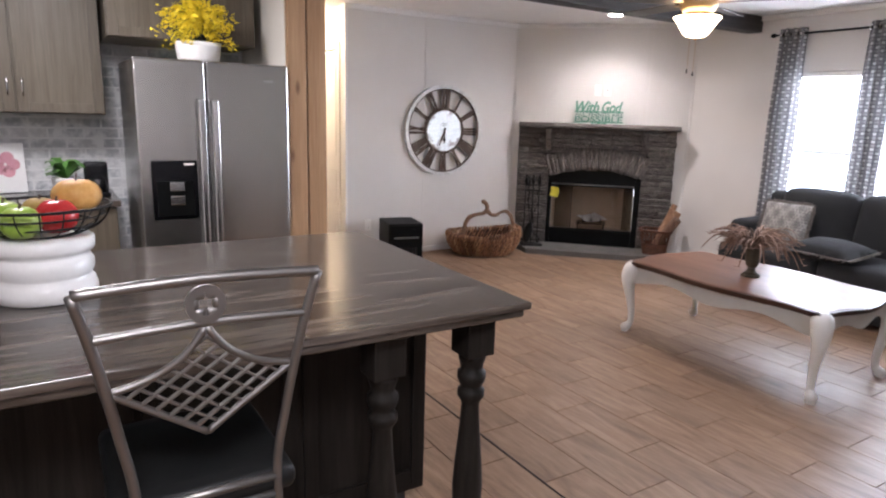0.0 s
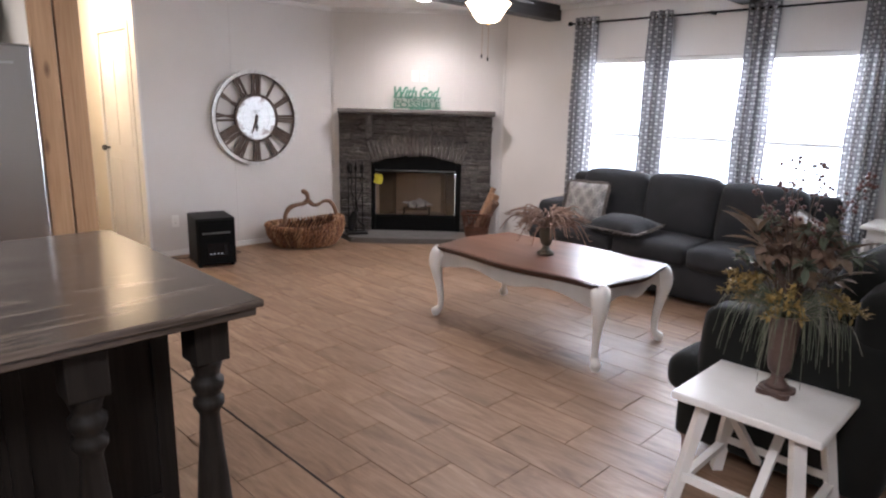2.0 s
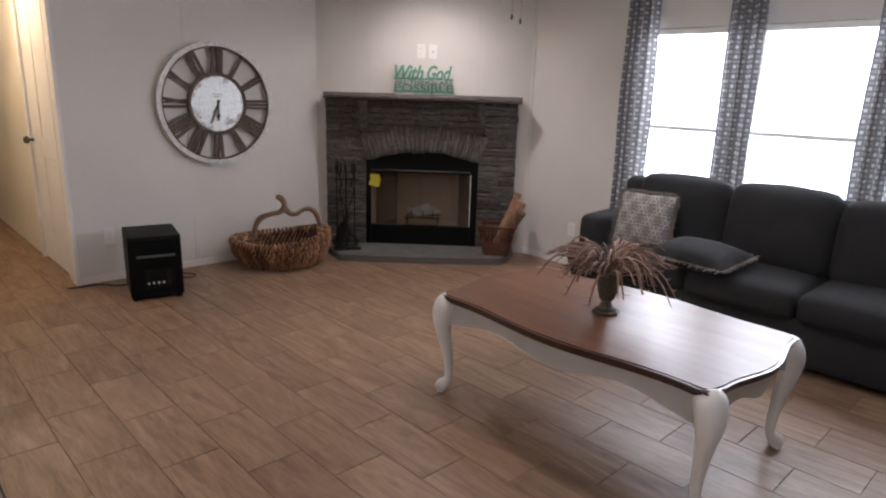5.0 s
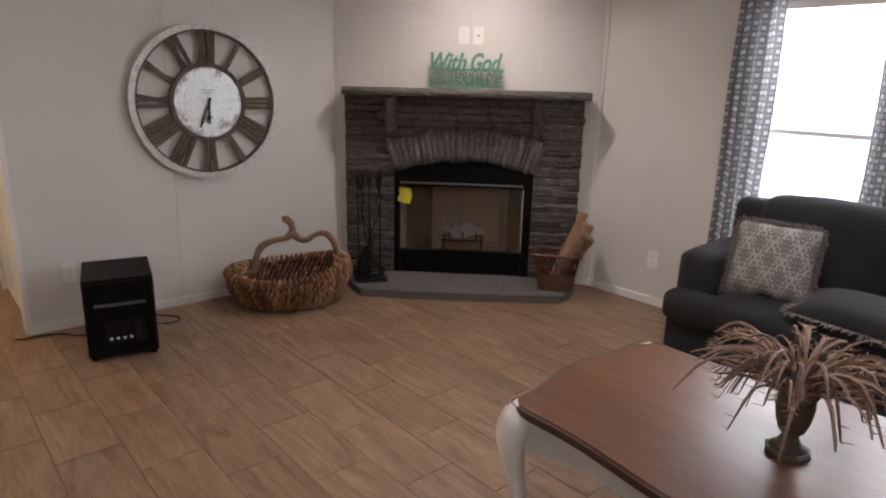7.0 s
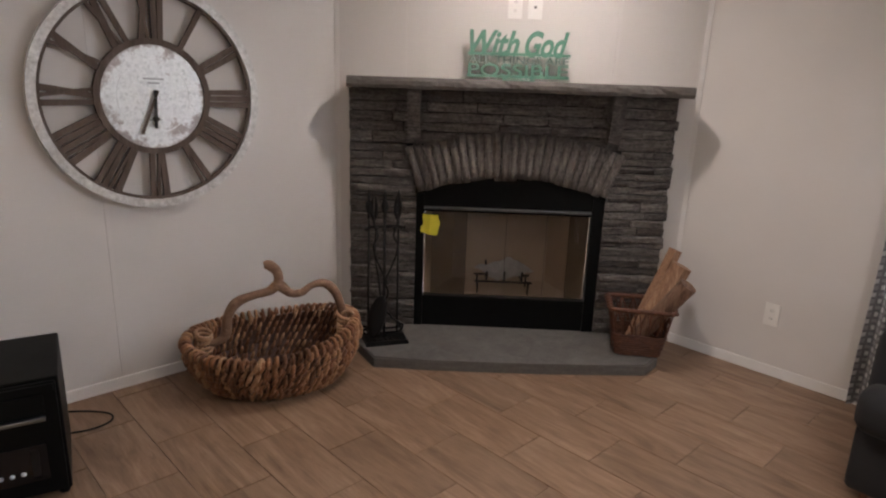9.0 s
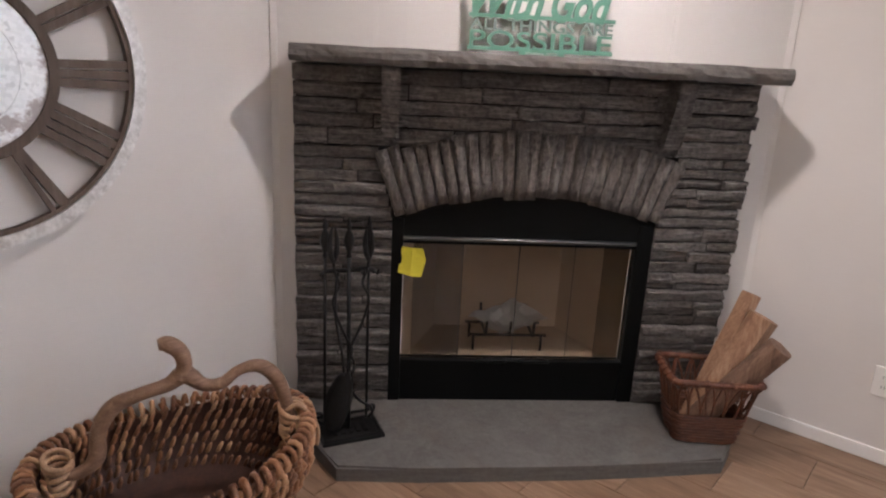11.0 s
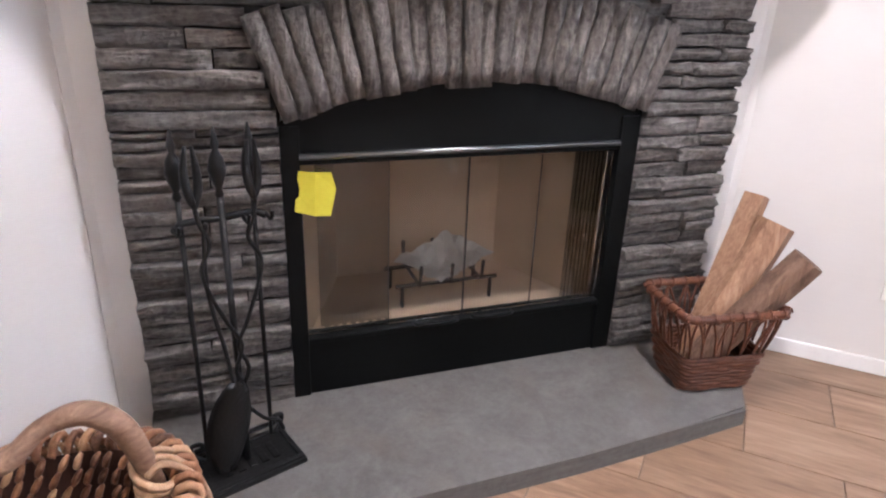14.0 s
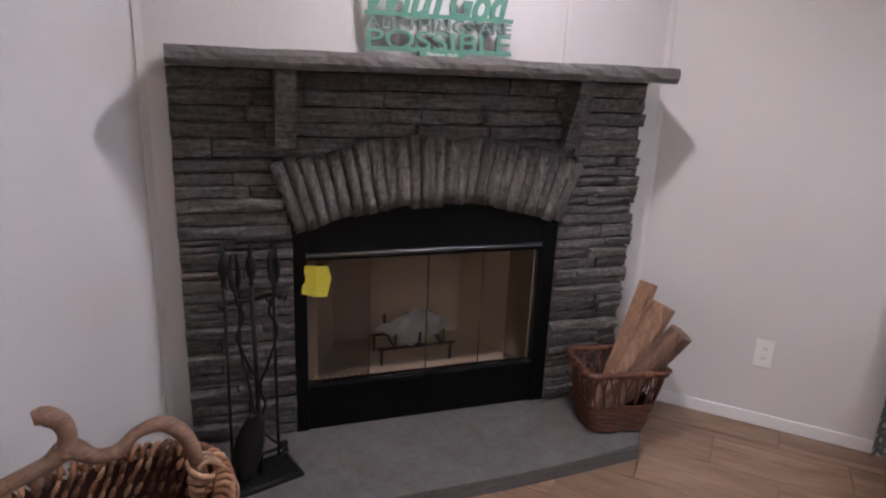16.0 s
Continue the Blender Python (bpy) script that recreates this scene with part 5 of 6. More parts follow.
def sprays(count, reach, rise, r, material, name, label, tips=None, tip_mat=None, droop=0.0, seed=1):
    """Stems that fan out of the urn; tips: stem points, leaves at each, length, width, curl."""
    g = random.Random(seed)
    bm, bt = bmesh.new(), bmesh.new()
    for k in range(count):
        a = g.uniform(0, 2 * math.pi)
        e = Vector((math.cos(a), math.sin(a), 0))
        L, Z = g.uniform(*reach), g.uniform(*rise)
        root = Vector((g.uniform(-.025, .025), g.uniform(-.025, .025), .28))
        end = root + e * L + Vector((0, 0, Z - g.uniform(0, droop)))
        pts = curve_pts([root, root + e * L * .45 + Vector((0, 0, max(Z, .05) * .75)), root + e * L * .8 + Vector((0, 0, Z)), end], 4)
        tube(pts, [r * (1 - .6 * i / len(pts)) for i in range(len(pts))], 4, bm)
        if tips:
            for p in pts[-tips[0]:]:
                for _ in range(tips[1]):
                    d = e * g.uniform(-.2, 1) + Vector((g.gauss(0, .7), g.gauss(0, .7), g.gauss(.3, .6)))
                    k2 = g.uniform(.6, 1.25)
                    blade(bt, p + Vector((g.gauss(0, .004), g.gauss(0, .004), g.gauss(0, .004))), d, tips[2] * k2, tips[3] * k2, tips[4])
    tagged(part(name, bm, material, u2, label), kind="stuff")
    if tips:
        tagged(part(name + "_leaves", bt, tip_mat, u2), kind="stuff")
    else:
        bt.free()


sprays(130, (.08, .22), (.0, .12), .0016, M_leaf, "grass_spray", "drooping sage-green grass", droop=.26, seed=2)
sprays(60, (.10, .24), (.0, .12), .0013, M_pale, "pale_grass", "pale dry grass blades", droop=.22, seed=9)
sprays(20, (.12, .24), (.05, .15), .003, M_leaf, "goldenrod", "yellow blossom sprays", (7, 7, .026, .005, .2), M_gold, .05, 3)
sprays(9, (.03, .13), (.20, .32), .004, M_twig, "peach_flower", "faded peach and brown silk petals", (4, 6, .055, .021, .5), M_peach, 0, 4)
sprays(9, (.08, .20), (.12, .30), .003, M_twig, "brown_leaf", "long dusty brown leaves", (3, 2, .11, .022, .35), M_dust, 0, 7)
sprays(16, (.06, .20), (.14, .34), .0025, M_twig, "leaf_branch", "dusty grey-green leaves", (6, 3, .045, .010, .3), M_leaf, 0, 6)
g = random.Random(5)
bm, bt = bmesh.new(), bmesh.new()
for k in range(10):
    a = 2 * math.pi * k / 10 + g.uniform(-.2, .2)
    e = Vector((math.cos(a), math.sin(a), 0))
    L, Z = g.uniform(.06, .24), g.uniform(.34, .56)
    pts = curve_pts([Vector((0, 0, .28)), e * L * .4 + Vector((0, 0, .28 + Z * .55)), e * L * .75 + Vector((0, 0, .28 + Z * .85)), e * L + Vector((0, 0, .28 + Z))], 4)
    tube(pts, [.0026 - .0016 * i / len(pts) for i in range(len(pts))], 4, bm)
    for p in pts[-7:]:
        for _ in range(2):
            q = p + Vector((g.gauss(0, .016), g.gauss(0, .016), g.gauss(.004, .014)))
            tube([p, q], .0009, 3, bm)
            bmesh.ops.create_icosphere(bt, subdivisions=1, radius=g.uniform(.005, .0085), matrix=Matrix.Translation(q))
tagged(part("berry_branch", bm, M_twig, u2, "thin dark branches with small berries"), kind="stuff")
tagged(part("berry", bt, M_berry, u2, "", True), kind="stuff")

# white table in the corner
tb = thing("side_table", pose(.40, -4.45, 0), "small white painted side table in the corner", "table")
part("tabletop", rbox((0, 0, .72), (.46, .48, .024), .008), M_worn, tb)
part("apron", box(-.19, .19, -.20, .20, .63, .708), M_worn, tb)
for sx in (-1, 1):
    for sy in (-1, 1):
        part("leg", bar((sx * .185, sy * .195, .64), (sx * .195, sy * .205, 0), .035, .035), M_worn, tb)

# curtain rod and curtains
rod = thing("curtain_rod", pose(.615, -2.85, 2.235), "thin black curtain rod above the windows", "curtain rod")
part("pole", tube([(0, 1.33, 0), (0, -1.45, 0)], .009, 10), M_black, rod, "", True)
for y in (1.33, -1.45):
    part("finial", lathe([(.006, 0), (.012, .01), (.022, .03), (.016, .05), (.003, .06)], 10), M_black, rod, "", True).matrix_basis = pose(0, y, 0, -90 if y > 0 else 90, 0, 0)
for y in (1.26, .0, -1.38):
    part("bracket", box(.0, .085, y - .008, y + .008, -.012, .012), M_black, rod)


def curtain(y, w, seed):
    g = random.Random(seed)
    c = thing("curtain", pose(.615, y, 0), "grey grommet curtain with small pale squares, gathered", "curtain", "window curtains")
    bm = bmesh.new()
    uv = bm.loops.layers.uv.new("UVMap")
    nu, nz = 48, 16
    ph, folds = g.uniform(0, 6), 3.5
    rows = []
    for j in range(nz + 1):
        z = .03 + (2.285 - .03) * j / nz
        top = j / nz
        ww = w * (1.02 - .08 * top + .05 * math.sin(j * .7 + ph))
        row = []
        for i in range(nu + 1):
            t = i / nu
            amp = .034 * (.75 + .25 * top)
            x = amp * math.sin(2 * math.pi * folds * t + ph + .5 * (1 - top) * math.sin(3 * t)) + .005 * noise.noise((t * 6, z * 2, seed))
            row.append(bm.verts.new((max(-.05, min(x, .07)), (t - .5) * ww, z)))
        rows.append(row)
    for j in range(nz):
        for i in range(nu):
            f = bm.faces.new((rows[j][i], rows[j][i + 1], rows[j + 1][i + 1], rows[j + 1][i]))
            for lp, (a, b) in zip(f.loops, ((i, j), (i + 1, j), (i + 1, j + 1), (i, j + 1))):
                lp[uv].uv = (a / nu * w * 1.75, .03 + 2.255 * b / nz)
    part("cloth", bm, M_curtain, c, "", True)
    for k in range(7):
        t = (k + .5) / 7
        part("grommet", ring(.014, .023, -.003, .003, 16), M_chrome, c).matrix_basis = pose(0, (t - .5) * w * .94, 2.235, 0, 0, 0)


for k, (y, w) in enumerate(((-1.675, .25), (-2.415, .26), (-3.265, .24), (-4.07, .26))):
    curtain(y, w, k + 1)

# ceiling fan
fan = thing("ceiling_fan", pose(-1.24, -2.08, 0), "ceiling fan with grey blades and a glowing amber bowl light", "ceiling fan")
part("canopy", lathe([(.07, H), (.065, H - .02), (.03, H - .05)][::-1], 20), M_brass, fan, "", True)
part("downrod", tube([(0, 0, H - .04), (0, 0, 2.30)], .012, 10), M_brass, fan, "", True)
part("motor", lathe([(.05, 2.165), (.10, 2.18), (.125, 2.22), (.125, 2.26), (.10, 2.295), (.04, 2.31)], 28), M_brass, fan, "antique brass motor housing", True)
part("light_fitter", lathe([(.05, 2.154), (.088, 2.156), (.092, 2.168), (.06, 2.176)], 24), M_brass, fan, "", True)
part("light_bowl", lathe([(.012, 2.022), (.058, 2.024), (.078, 2.036), (.098, 2.062), (.118, 2.095), (.138, 2.125), (.158, 2.148), (.155, 2.152), (.09, 2.154)], 28), M_bowl, fan, "frosted amber glass bowl", True)
part("finial", lathe([(.003, 1.998), (.012, 2.006), (.008, 2.02)], 10), M_brass, fan, "", True)
for k in range(5):
    a = 14 + 72 * k
    b = part("blade", rbox((.42, 0, 0), (.50, .125, .008), .003, n=3), M_blade, fan, "", False)
    b.matrix_basis = pose(0, 0, 2.245, 0, 0, a) @ pose(0, 0, 0, 10, 0, 0)
    part("blade_iron", box(.10, .20, -.02, .02, 2.24, 2.248), M_brass, fan).matrix_basis = pose(0, 0, 0, 0, 0, a)
for x, z in ((-.03, 1.80), (.035, 1.785)):
    part("pull_chain", tube([(x, .02, 2.14), (x, .02, z)], .0015, 5), M_brass, fan)
    part("chain_pull", lathe([(.003, 0), (.007, .008), (.006, .022), (.002, .03)], 8, None, (x, .02, z - .02)), M_slot, fan, "", True)

# recessed light
rl = thing("recessed_light", pose(-.37, -.48, H), "lit white recessed ceiling light above the fireplace", "ceiling light")
bm = lathe([(.095, -.004), (.095, 0), (.07, 0), (.07, -.004)], 28)
part("trim_ring", bm, M_trim, rl, "", True)
part("lens", lathe([(.068, -.007), (.068, -.0045)], 28), M_led, rl, "glowing lens")

# kitchen
isl = thing("kitchen_island", pose(0, 0, 0), "dark stained kitchen island with turned legs", "island")
part("body", box(-5.95, -4.01, -3.22, -2.52, .08, .862), M_isl, isl)
part("plinth", box(-5.9, -4.06, -3.17, -2.57, 0, .08), M_slot, isl)
for k in range(4):
    x = -5.90 + k * .475
    for a in ((x, x + .05, .10, .85), (x + .405, x + .455, .10, .85), (x + .052, x + .403, .10, .17), (x + .052, x + .403, .78, .85)):
        part("panel_rail", box(a[0], a[1], -3.235, -3.2215, a[2], a[3], bevel=.003), M_isl, isl)
LEG = [(.030, 0), (.034, .015), (.026, .04), (.030, .06), (.038, .10), (.047, .19), (.050, .26), (.045, .34), (.034, .46), (.028, .55), (.034, .565), (.044, .58), (.044, .60), (.032, .61), (.040, .625), (.046, .64), (.046, .66), (.034, .67), (.038, .69), (.044, .71), (.044, .722)]
for x, y in ((-4.02, -3.525), (-4.345, -3.545), (-5.85, -3.545)):
    part("turned_leg", lathe(LEG, 24, None, (x, y, 0)), M_isl, isl, "turned dark wooden leg", True)
    part("leg_block", box(x - .05, x + .05, y - .05, y + .05, .722, .862, bevel=.005), M_isl, isl)
tp = thing("worktop", pose(0, 0, 0), "glossy grey-brown streaked wood-look island worktop", "worktop")
part("slab", box(-6.05, -3.905, -3.665, -2.385, .888, .91, bevel=.006, seg=3), M_counter, tp)
part("moulded_edge", box(-6.04, -3.92, -3.65, -2.40, .862, .8875, bevel=.008, seg=3), M_counter, tp)

fr = thing("refrigerator", pose(-4.706, -1.345, 0), "stainless steel side-by-side refrigerator with a black dispenser", "refrigerator")
part("cabinet", box(.005, .815, .05, .72, .02, 1.695, bevel=.004), M_steel, fr)
part("door", box(0, .357, -.02, .045, .06, 1.70, bevel=.014, seg=4), M_steel, fr, "brushed steel freezer door")
part("door", box(.363, .818, -.02, .045, .06, 1.70, bevel=.014, seg=4), M_steel, fr, "brushed steel door")
part("toe_grille", box(.02, .80, .02, .06, 0, .055), M_slot, fr)
for x in (.305, .375):
    part("handle", box(x, x + .038, -.078, -.048, .52, 1.495, bevel=.012, seg=3), M_chrome, fr, "flat steel bar handle")
    for z in (.58, 1.44):
        part("handle_post", box(x + .008, x + .029, -.048, -.018, z - .012, z + .012), M_chrome, fr)
part("dispenser_frame", box(.058, .292, -.028, -.021, .845, 1.165, bevel=.010, seg=3), M_gloss, fr, "glossy black water dispenser")
part("dispenser_niche", box(.082, .268, -.031, -.0285, .865, 1.055, bevel=.003), M_black, fr)
for z in (.925, 1.000):
    part("dispenser_paddle", box(.145, .220, -.040, -.0315, z, z + .050, bevel=.004), M_chrome, fr)
part("dispenser_light", box(.225, .275, -.0305, -.0285, 1.140, 1.152), M_plate, fr)
part("badge", box(.67, .735, -.0225, -.0205, 1.600, 1.612), M_chrome, fr)


def cabinet(name, x0, x1, y0, y1, z0, z1, doors, label, knob_low=True):
    c = thing(name, pose(x0, y0, z0), label, "cabinet", "kitchen cabinets")
    w, d, h = x1 - x0, y1 - y0, z1 - z0
    part("carcass", box(0, w, .02, d, 0, h), M_cab, c)
    dw = w / doors
    for k in range(doors):
        a, b = k * dw + .006, (k + 1) * dw - .006
        dr = part("door", box(a, b, 0, .018, .006, h - .006, bevel=.003), M_cab, c, "grey-brown shaker door")
        for r in ((a, a + .055, .008, h - .008), (b - .055, b, .008, h - .008), (a + .056, b - .056, .008, .062), (a + .056, b - .056, h - .062, h - .008)):
            part("rail", box(r[0] + .001, r[1] - .001, -.006, -.0005, r[2], r[3], bevel=.002), M_cab, dr)
        hx = b - .03 if k % 2 == 0 else a + .03
        z = .10 if knob_low else h - .16
        part("handle", tube(curve_pts([(hx, -.006, z), (hx, -.03, z + .012), (hx, -.03, z + .085), (hx, -.006, z + .097)], 3), .005, 7), M_chrome, dr, "bright steel pull", True)


cabinet("upper_cabinet", -5.68, -4.79, -.68, -.352, 1.39, 2.40, 2, "grey-brown wooden upper cabinet on the brick wall")
cabinet("upper_cabinet", -6.60, -5.70, -.68, -.352, 1.39, 2.40, 2, "grey-brown wooden upper cabinet on the brick wall")
cabinet("fridge_cabinet", -4.77, -3.93, -.88, -.352, 1.83, 2.40, 2, "grey-brown wooden cabinet above the refrigerator")
cabinet("base_cabinet", -5.68, -4.79, -.96, -.352, .0, .87, 2, "grey-brown wooden base cabinet", False)
cabinet("base_cabinet", -6.60, -5.70, -.96, -.352, .0, .87, 2, "grey-brown wooden base cabinet", False)
tagged(link("kitchen_counter", box(-6.62, -4.77, -.99, -.352, .872, .91, bevel=.006), M_counter), "streaked grey-brown counter along the brick wall", "counter")

# flower pot on the refrigerator
fp = thing("flower_pot", pose(-4.315, -1.06, 1.70), "white woven pot of bright yellow flowers on the refrigerator", "potted flowers")
part("pot", lathe([(.10, 0), (.118, .03), (.125, .09), (.128, .115), (.115, .115), (.10, .09)], 24), M_ceramic, fp, "white ribbed pot", True)
bm, bs = bmesh.new(), bmesh.new()
g = random.Random(8)
for k in range(150):
    a, L, z = g.uniform(0, 6.28), g.uniform(.02, .26) * g.uniform(.6, 1.1), g.uniform(.17, .36)
    end = Vector((L * math.cos(a), L * .7 * math.sin(a), z - .35 * L))
    pts = curve_pts([(.03 * math.cos(a), .03 * math.sin(a), .10), (end.x * .45, end.y * .45, .10 + z * .5), end], 4)
    tube(pts, .002, 3, bs)
    for p in pts[3:]:
        for _ in range(5):
            q = p + Vector((g.gauss(0, 1), g.gauss(0, 1), g.gauss(0, 1))) * .014
            d = Vector((g.gauss(0, 1), g.gauss(0, 1), g.gauss(.4, 1))).normalized()
            sd = d.orthogonal().normalized() * g.uniform(.005, .009)
            n = d.cross(sd)
            vs = [bm.verts.new(w) for w in (q - d * .006, q + sd + n * .4, q + d * g.uniform(.016, .03), q - sd + n * .4)]
            bm.faces.new(vs)
part("blossoms", bm, M_forsythia, fp, "bright yellow blossoms")
part("stems", bs, M_leaf, fp)

# fruit on its pedestal
ped = thing("fruit_stand", pose(-5.145, -2.98, .91), "white ribbed ceramic pedestal with a wire fruit bowl", "fruit stand")
part("pedestal", lathe([(.118, 0), (.130, .004), (.132, .030), (.126, .054), (.114, .062), (.120, .070), (.126, .085), (.126, .105), (.118, .122), (.112, .128), (.126, .136), (.131, .146), (.131, .172), (.120, .180), (.09, .182)], 40), M_ceramic, ped, "stacked white ceramic rings", True)
for k in range(4):
    rad = .10 + .082 * (k / 3) ** .6
    hoop = [Vector((rad * math.cos(q), rad * math.sin(q), .187 + .026 * k)) for q in (j * math.pi / 18 for j in range(36))]
    part("bowl_hoop", closed_tube(hoop, .003 if k < 3 else .0045, 5), M_iron, ped, "", True)
for k in range(20):
    q = k * math.pi / 10
    part("bowl_wire", tube(curve_pts([(r * math.cos(q), r * math.sin(q), z) for r, z in ((.08, .185), (.135, .200), (.168, .230), (.182, .265))], 2), .002, 5), M_iron, ped, "", True)


def fruit(name, at, r, material, label, gourd=False):
    bm = bmesh.new()
    bmesh.ops.create_uvsphere(bm, u_segments=20, v_segments=12, radius=r)
    for v in bm.verts:
        a = math.atan2(v.co.y, v.co.x)
        k = (1 + .07 * math.cos(8 * a)) if gourd else 1 + .02 * math.cos(5 * a)
        v.co.xy *= k
        rad = v.co.xy.length / r
        v.co.z *= .82 if gourd else .93
        v.co.z -= .22 * r * max(0, 1 - rad * 2.2) * (1 if v.co.z > 0 else -1)
    f = thing(name, pose(*at), label, "fruit", "fruit in the bowl")
    part("flesh", bm, material, f, "", True)
    part("stalk", tube([(0, 0, r * .6), (.004, 0, r * 1.05)], .003, 5), M_twig, f)


for dx, dy, dz, r, mat, lab in ((-.085, -.02, .235, .054, M_apple, "green apple in the wire bowl"), (-.045, -.095, .232, .050, M_apple, "green apple in the wire bowl"), (.040, -.060, .240, .054, M_red, "shiny red apple in the wire bowl"), (.0, .035, .238, .050, M_gold, "yellow apple in the wire bowl"), (-.115, .055, .248, .048, M_apple, "green apple in the wire bowl")):
    fruit("apple", (-5.145 + dx, -2.98 + dy, .91 + dz), r, mat, lab)
fruit("gourd", (-5.05, -2.955, .91 + .285), .062, M_orange, "ribbed orange gourd on top of the fruit", True)

# counter plant, picture and coffee maker
pp = thing("potted_plant", pose(-5.03, -.72, .91), "green leafy plant in a white pot on the counter", "plant")
part("pot", lathe([(.05, 0), (.062, .01), (.075, .10), (.078, .115), (.068, .115), (.06, .09)], 20), M_ceramic, pp, "", True)
for k in range(26):
    a, L = g.uniform(0, 6.28), g.uniform(.08, .15)
    bm = bmesh.new()
    e = Vector((math.cos(a), math.sin(a), 0))
    s = Vector((-e.y, e.x, 0))
    lift = g.uniform(.03, .13)
    mids = [Vector((0, 0, .10)) + e * L * t + Vector((0, 0, lift * math.sin(t * 2.2))) for t in (0, .3, .6, .85, 1)]
    wid = (.006, .024, .028, .017, .001)
    lft, rgt = [bm.verts.new(p + s * w) for p, w in zip(mids, wid)], [bm.verts.new(p - s * w) for p, w in zip(mids, wid)]
    for i in range(4):
        bm.faces.new((lft[i], lft[i + 1], rgt[i + 1], rgt[i]))
    part("leaf", bm, M_plant, pp, "", True)
pc = thing("framed_print", pose(-5.33, -.46, .912, -12, 0, 6), "small pale print of a pink flower leaning on the wall", "picture")
part("frame", box(-.10, .10, -.01, .01, 0, .30, bevel=.003), M_trim, pc)
bm = bmesh.new()
for k in range(5):
    bmesh.ops.create_circle(bm, cap_ends=True, segments=14, radius=.035, matrix=Matrix.Translation((.04 * math.cos(k * 1.26), -.0125, .17 + .045 * math.sin(k * 1.26))) @ Matrix.Rotation(radians(90), 4, 'X'))
part("flower_print", bm, M_pink, pc)
cm = thing("coffee_maker", pose(-4.87, -.72, .91), "small dark coffee maker on the counter", "appliance")
part("body", rbox((0, .06, .10), (.13, .08, .20), .015), M_gloss, cm, "", True)
part("base", rbox((0, 0, .015), (.13, .20, .03), .01), M_gloss, cm, "", True)
part("carafe", lathe([(.045, .03), (.052, .06), (.045, .10), (.03, .115)], 18, None, (0, -.04, 0)), M_gloss, cm, "", True)

# metal counter chair
ch = thing("counter_chair", pose(-4.89, -3.90, 0), "pewter metal counter chair with a lattice back and dark seat", "chair")
for s in (-1, 1):
    part("back_post", tube(curve_pts([(s * .212, -.02, 1.15), (s * .185, .0, 1.03), (s * .155, .02, .86), (s * .135, .03, .70), (s * .145, .01, .40), (s * .175, -.03, .0)], 4), .0100, 8), M_chair, ch, "", True)
    part("front_leg", tube([(s * .16, .40, .66), (s * .18, .43, 0)], .011, 8), M_chair, ch, "", True)
    part("side_rail", tube([(s * .135, .03, .66), (s * .16, .40, .66)], .010, 8), M_chair, ch, "", True)
    part("side_stretcher", tube([(s * .155, .0, .28), (s * .172, .42, .28)], .008, 8), M_chair, ch, "", True)
arc = lambda z0, z1, w, y: curve_pts([(-w, y, z0), (-w * .5, y, (z0 + 2 * z1) / 3), (0, y, z1), (w * .5, y, (z0 + 2 * z1) / 3), (w, y, z0)], 5)
part("top_rail", tube(arc(1.15, 1.158, .212, -.02), .0105, 8), M_chair, ch, "", True)
part("middle_rail", tube(arc(1.062, 1.07, .195, -.004), .009, 8), M_chair, ch, "", True)
for s in (-1, 1):
    part("back_curve", tube(curve_pts([(0, -.003, 1.062), (s * .04, .0, 1.01), (s * .10, .01, .972), (s * .168, .015, .955)], 4), .0075, 7), M_chair, ch, "", True)
    part("lower_curve", tube(curve_pts([(s * .168, .015, .955), (s * .11, .02, .913), (s * .055, .025, .874), (0, .028, .835)], 4), .0075, 7), M_chair, ch, "", True)
TOPLINE = ((0, 1.062), (.02, 1.034), (.04, 1.010), (.10, .972), (.168, .955))


def lattice_span(c, lean):
    """Where a slanting strip enters and leaves the frame of the back."""
    inside = []
    for i in range(121):
        x = -.168 + .336 * i / 120
        z = c + lean * x
        a = abs(x)
        (x0, z0), (x1, z1) = next((p, q) for p, q in zip(TOPLINE, TOPLINE[1:]) if a <= q[0] + 1e-6)
        if .835 + a / .168 * .12 <= z <= z0 + (z1 - z0) * (a - x0) / (x1 - x0):
            inside.append((x, z))
    return (inside[0], inside[-1]) if len(inside) > 6 else None


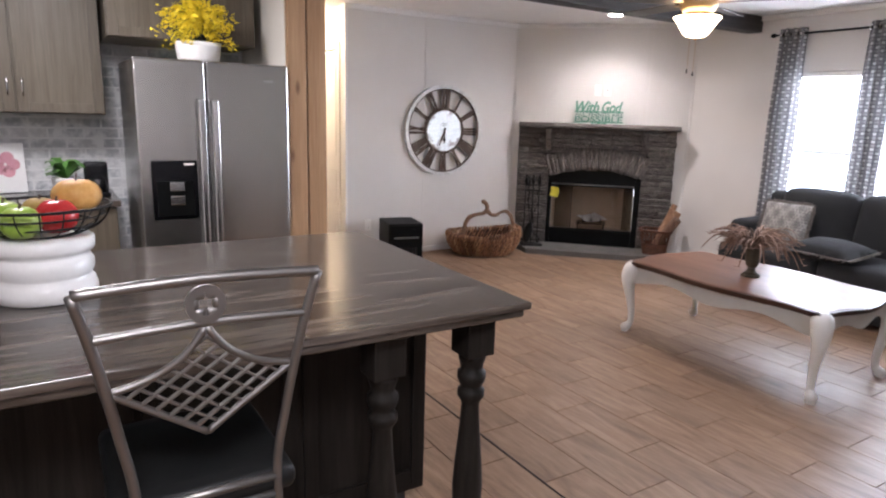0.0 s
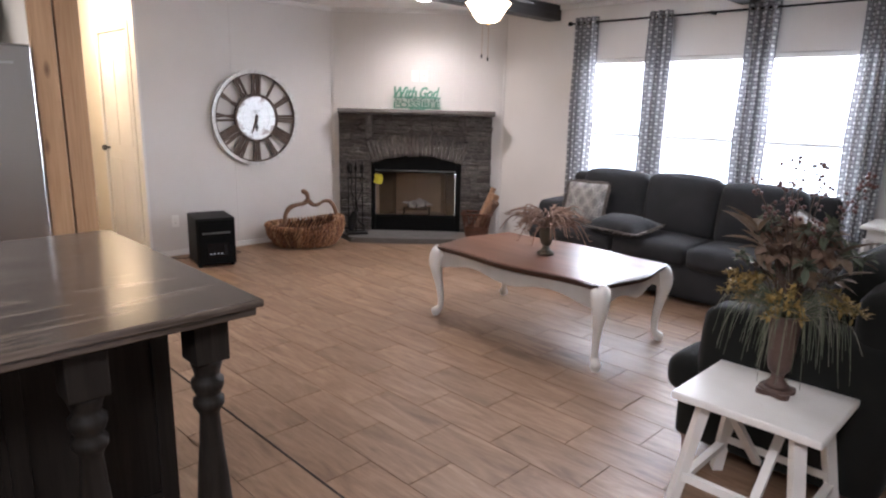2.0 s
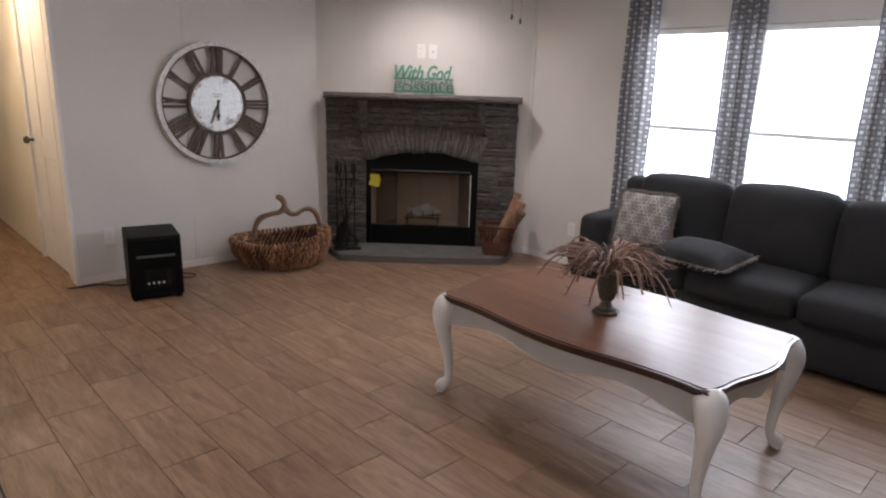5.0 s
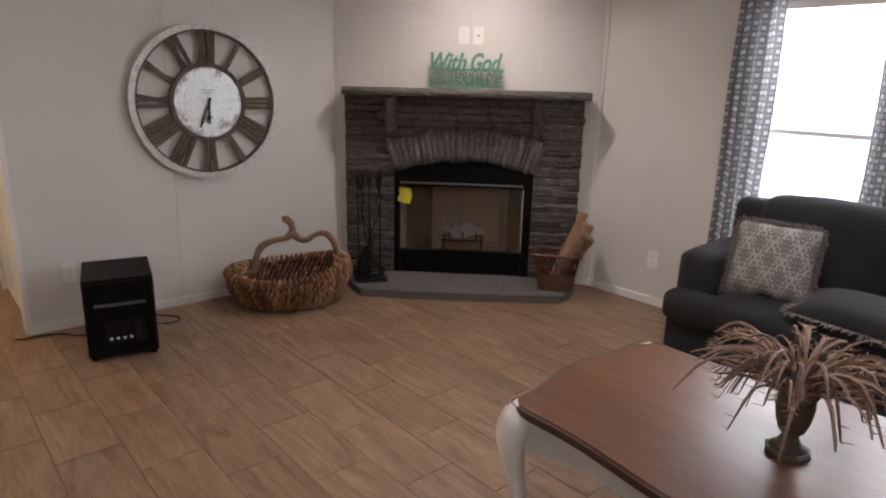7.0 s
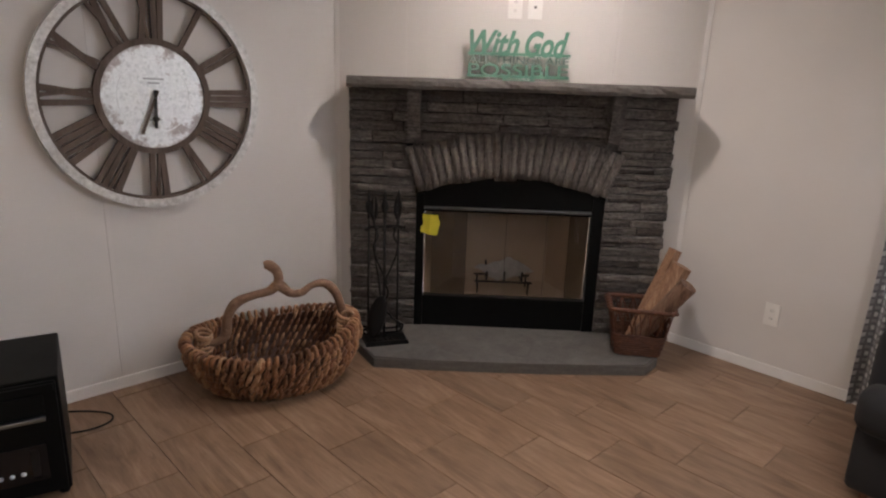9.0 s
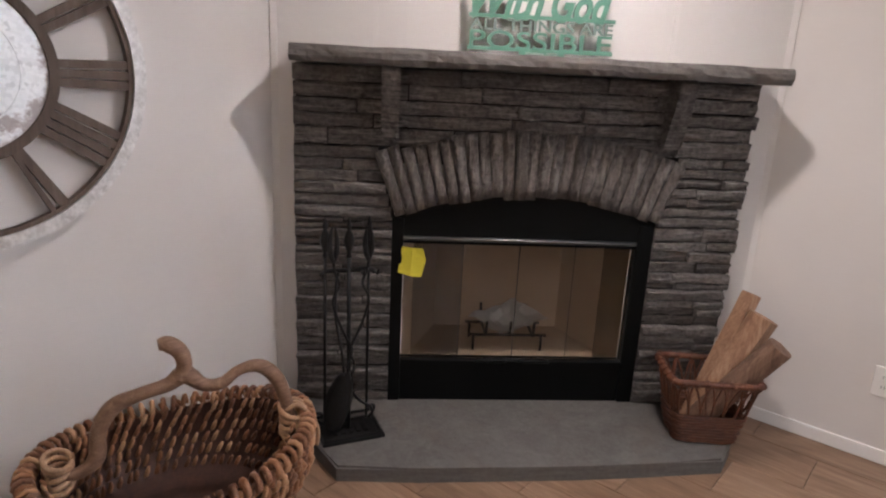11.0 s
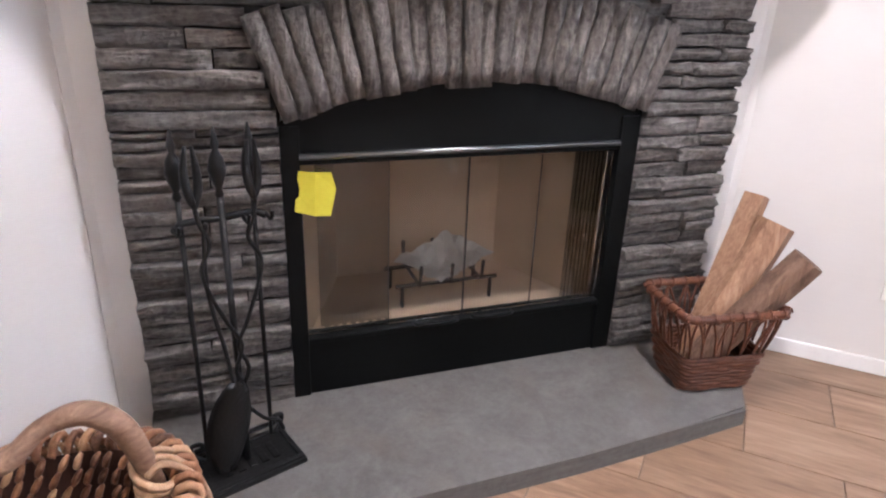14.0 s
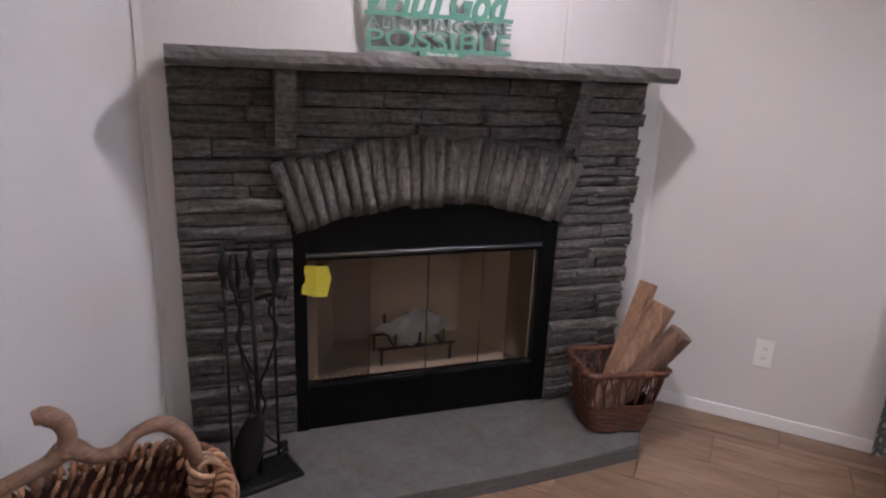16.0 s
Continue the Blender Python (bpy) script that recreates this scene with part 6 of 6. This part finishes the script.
for lean, dy in ((.72, 0), (-.72, .004)):
    for k in range(9):
        ends = lattice_span(.80 + .034 * k, lean)
        if ends:
            p, q = (Vector((x, .027 - .115 * (z - .845) + dy, z)) for x, z in ends)
            part("lattice_strip", bar(p, q, .013, .004), M_chair, ch)
part("rosette", ring(.022, .036, -.012, .0, 24), M_chair, ch, "cast floral rosette").matrix_basis = pose(0, -.005, 1.108)
for k in range(6):
    a = radians(60 * k)
    part("petal", rbox((.022 * math.cos(a), -.010, 1.108 + .022 * math.sin(a)), (.022, .012, .022), .006, n=3), M_chair, ch, "", True)
part("back_seat_rail", tube([(-.135, .03, .70), (.135, .03, .70)], .010, 8), M_chair, ch, "", True)
part("seat_rail", tube([(-.135, .03, .66), (.135, .03, .66)], .010, 8), M_chair, ch, "", True)
part("front_rail", tube([(-.16, .40, .66), (.16, .40, .66)], .010, 8), M_chair, ch, "", True)
part("stretcher", tube([(-.16, .0, .40), (.16, .0, .40)], .008, 8), M_chair, ch, "", True)
part("stretcher", tube([(-.172, .42, .30), (.172, .42, .30)], .008, 8), M_chair, ch, "", True)
for s in (-1, 1):
    part("scroll", tube(curve_pts([(s * .14, .02, .64), (s * .07, .02, .58), (0, .02, .52), (s * -.08, .015, .46), (s * -.145, .01, .42)], 4), .005, 6), M_chair, ch, "", True)
part("seat", rbox((0, .215, .685), (.36, .38, .06), .025, (0, 0, .012)), M_leather, ch, "black padded seat", True)

# floor tiles, last: each one its own piece in the living room
TWD, TLN = .2385, .465
bm = box(0, TWD - .003, 0, TLN - .003, -.006, 0)
bmesh.ops.bevel(bm, geom=[e for e in bm.edges if min(v.co.z for v in e.verts) > -.001], offset=.0012, segments=1, affect='EDGES')
proto = link("tile", bm, M_floor, floor)
first = True
rest = []
for c in range(-16, 18):
    x = -3.508 + .002 + TWD * c
    y = -1.94 + (TLN / 2 if c % 2 else 0)
    for r in range(-12, 13):
        yy = y + r * TLN
        if yy > 4.0 or yy < -7.38 or x < -7.3 or x > .70:
            continue
        if x > -2.62 and yy > N:
            continue
        if c >= 0 and -5.2 < yy < N:
            if first:
                proto.location, first = (x, yy, 0), False
            else:
                again(proto, floor, Matrix.Translation((x, yy, 0)))
        else:
            rest.append((x, yy))
bm = bmesh.new()
for x, yy in rest:
    box(x, x + TWD - .004, yy, yy + TLN - .004, -.006, 0, bm)
tagged(link("tile_field", bm, M_floor, floor), "wood-look tiles of kitchen and hall", kind="stuff")
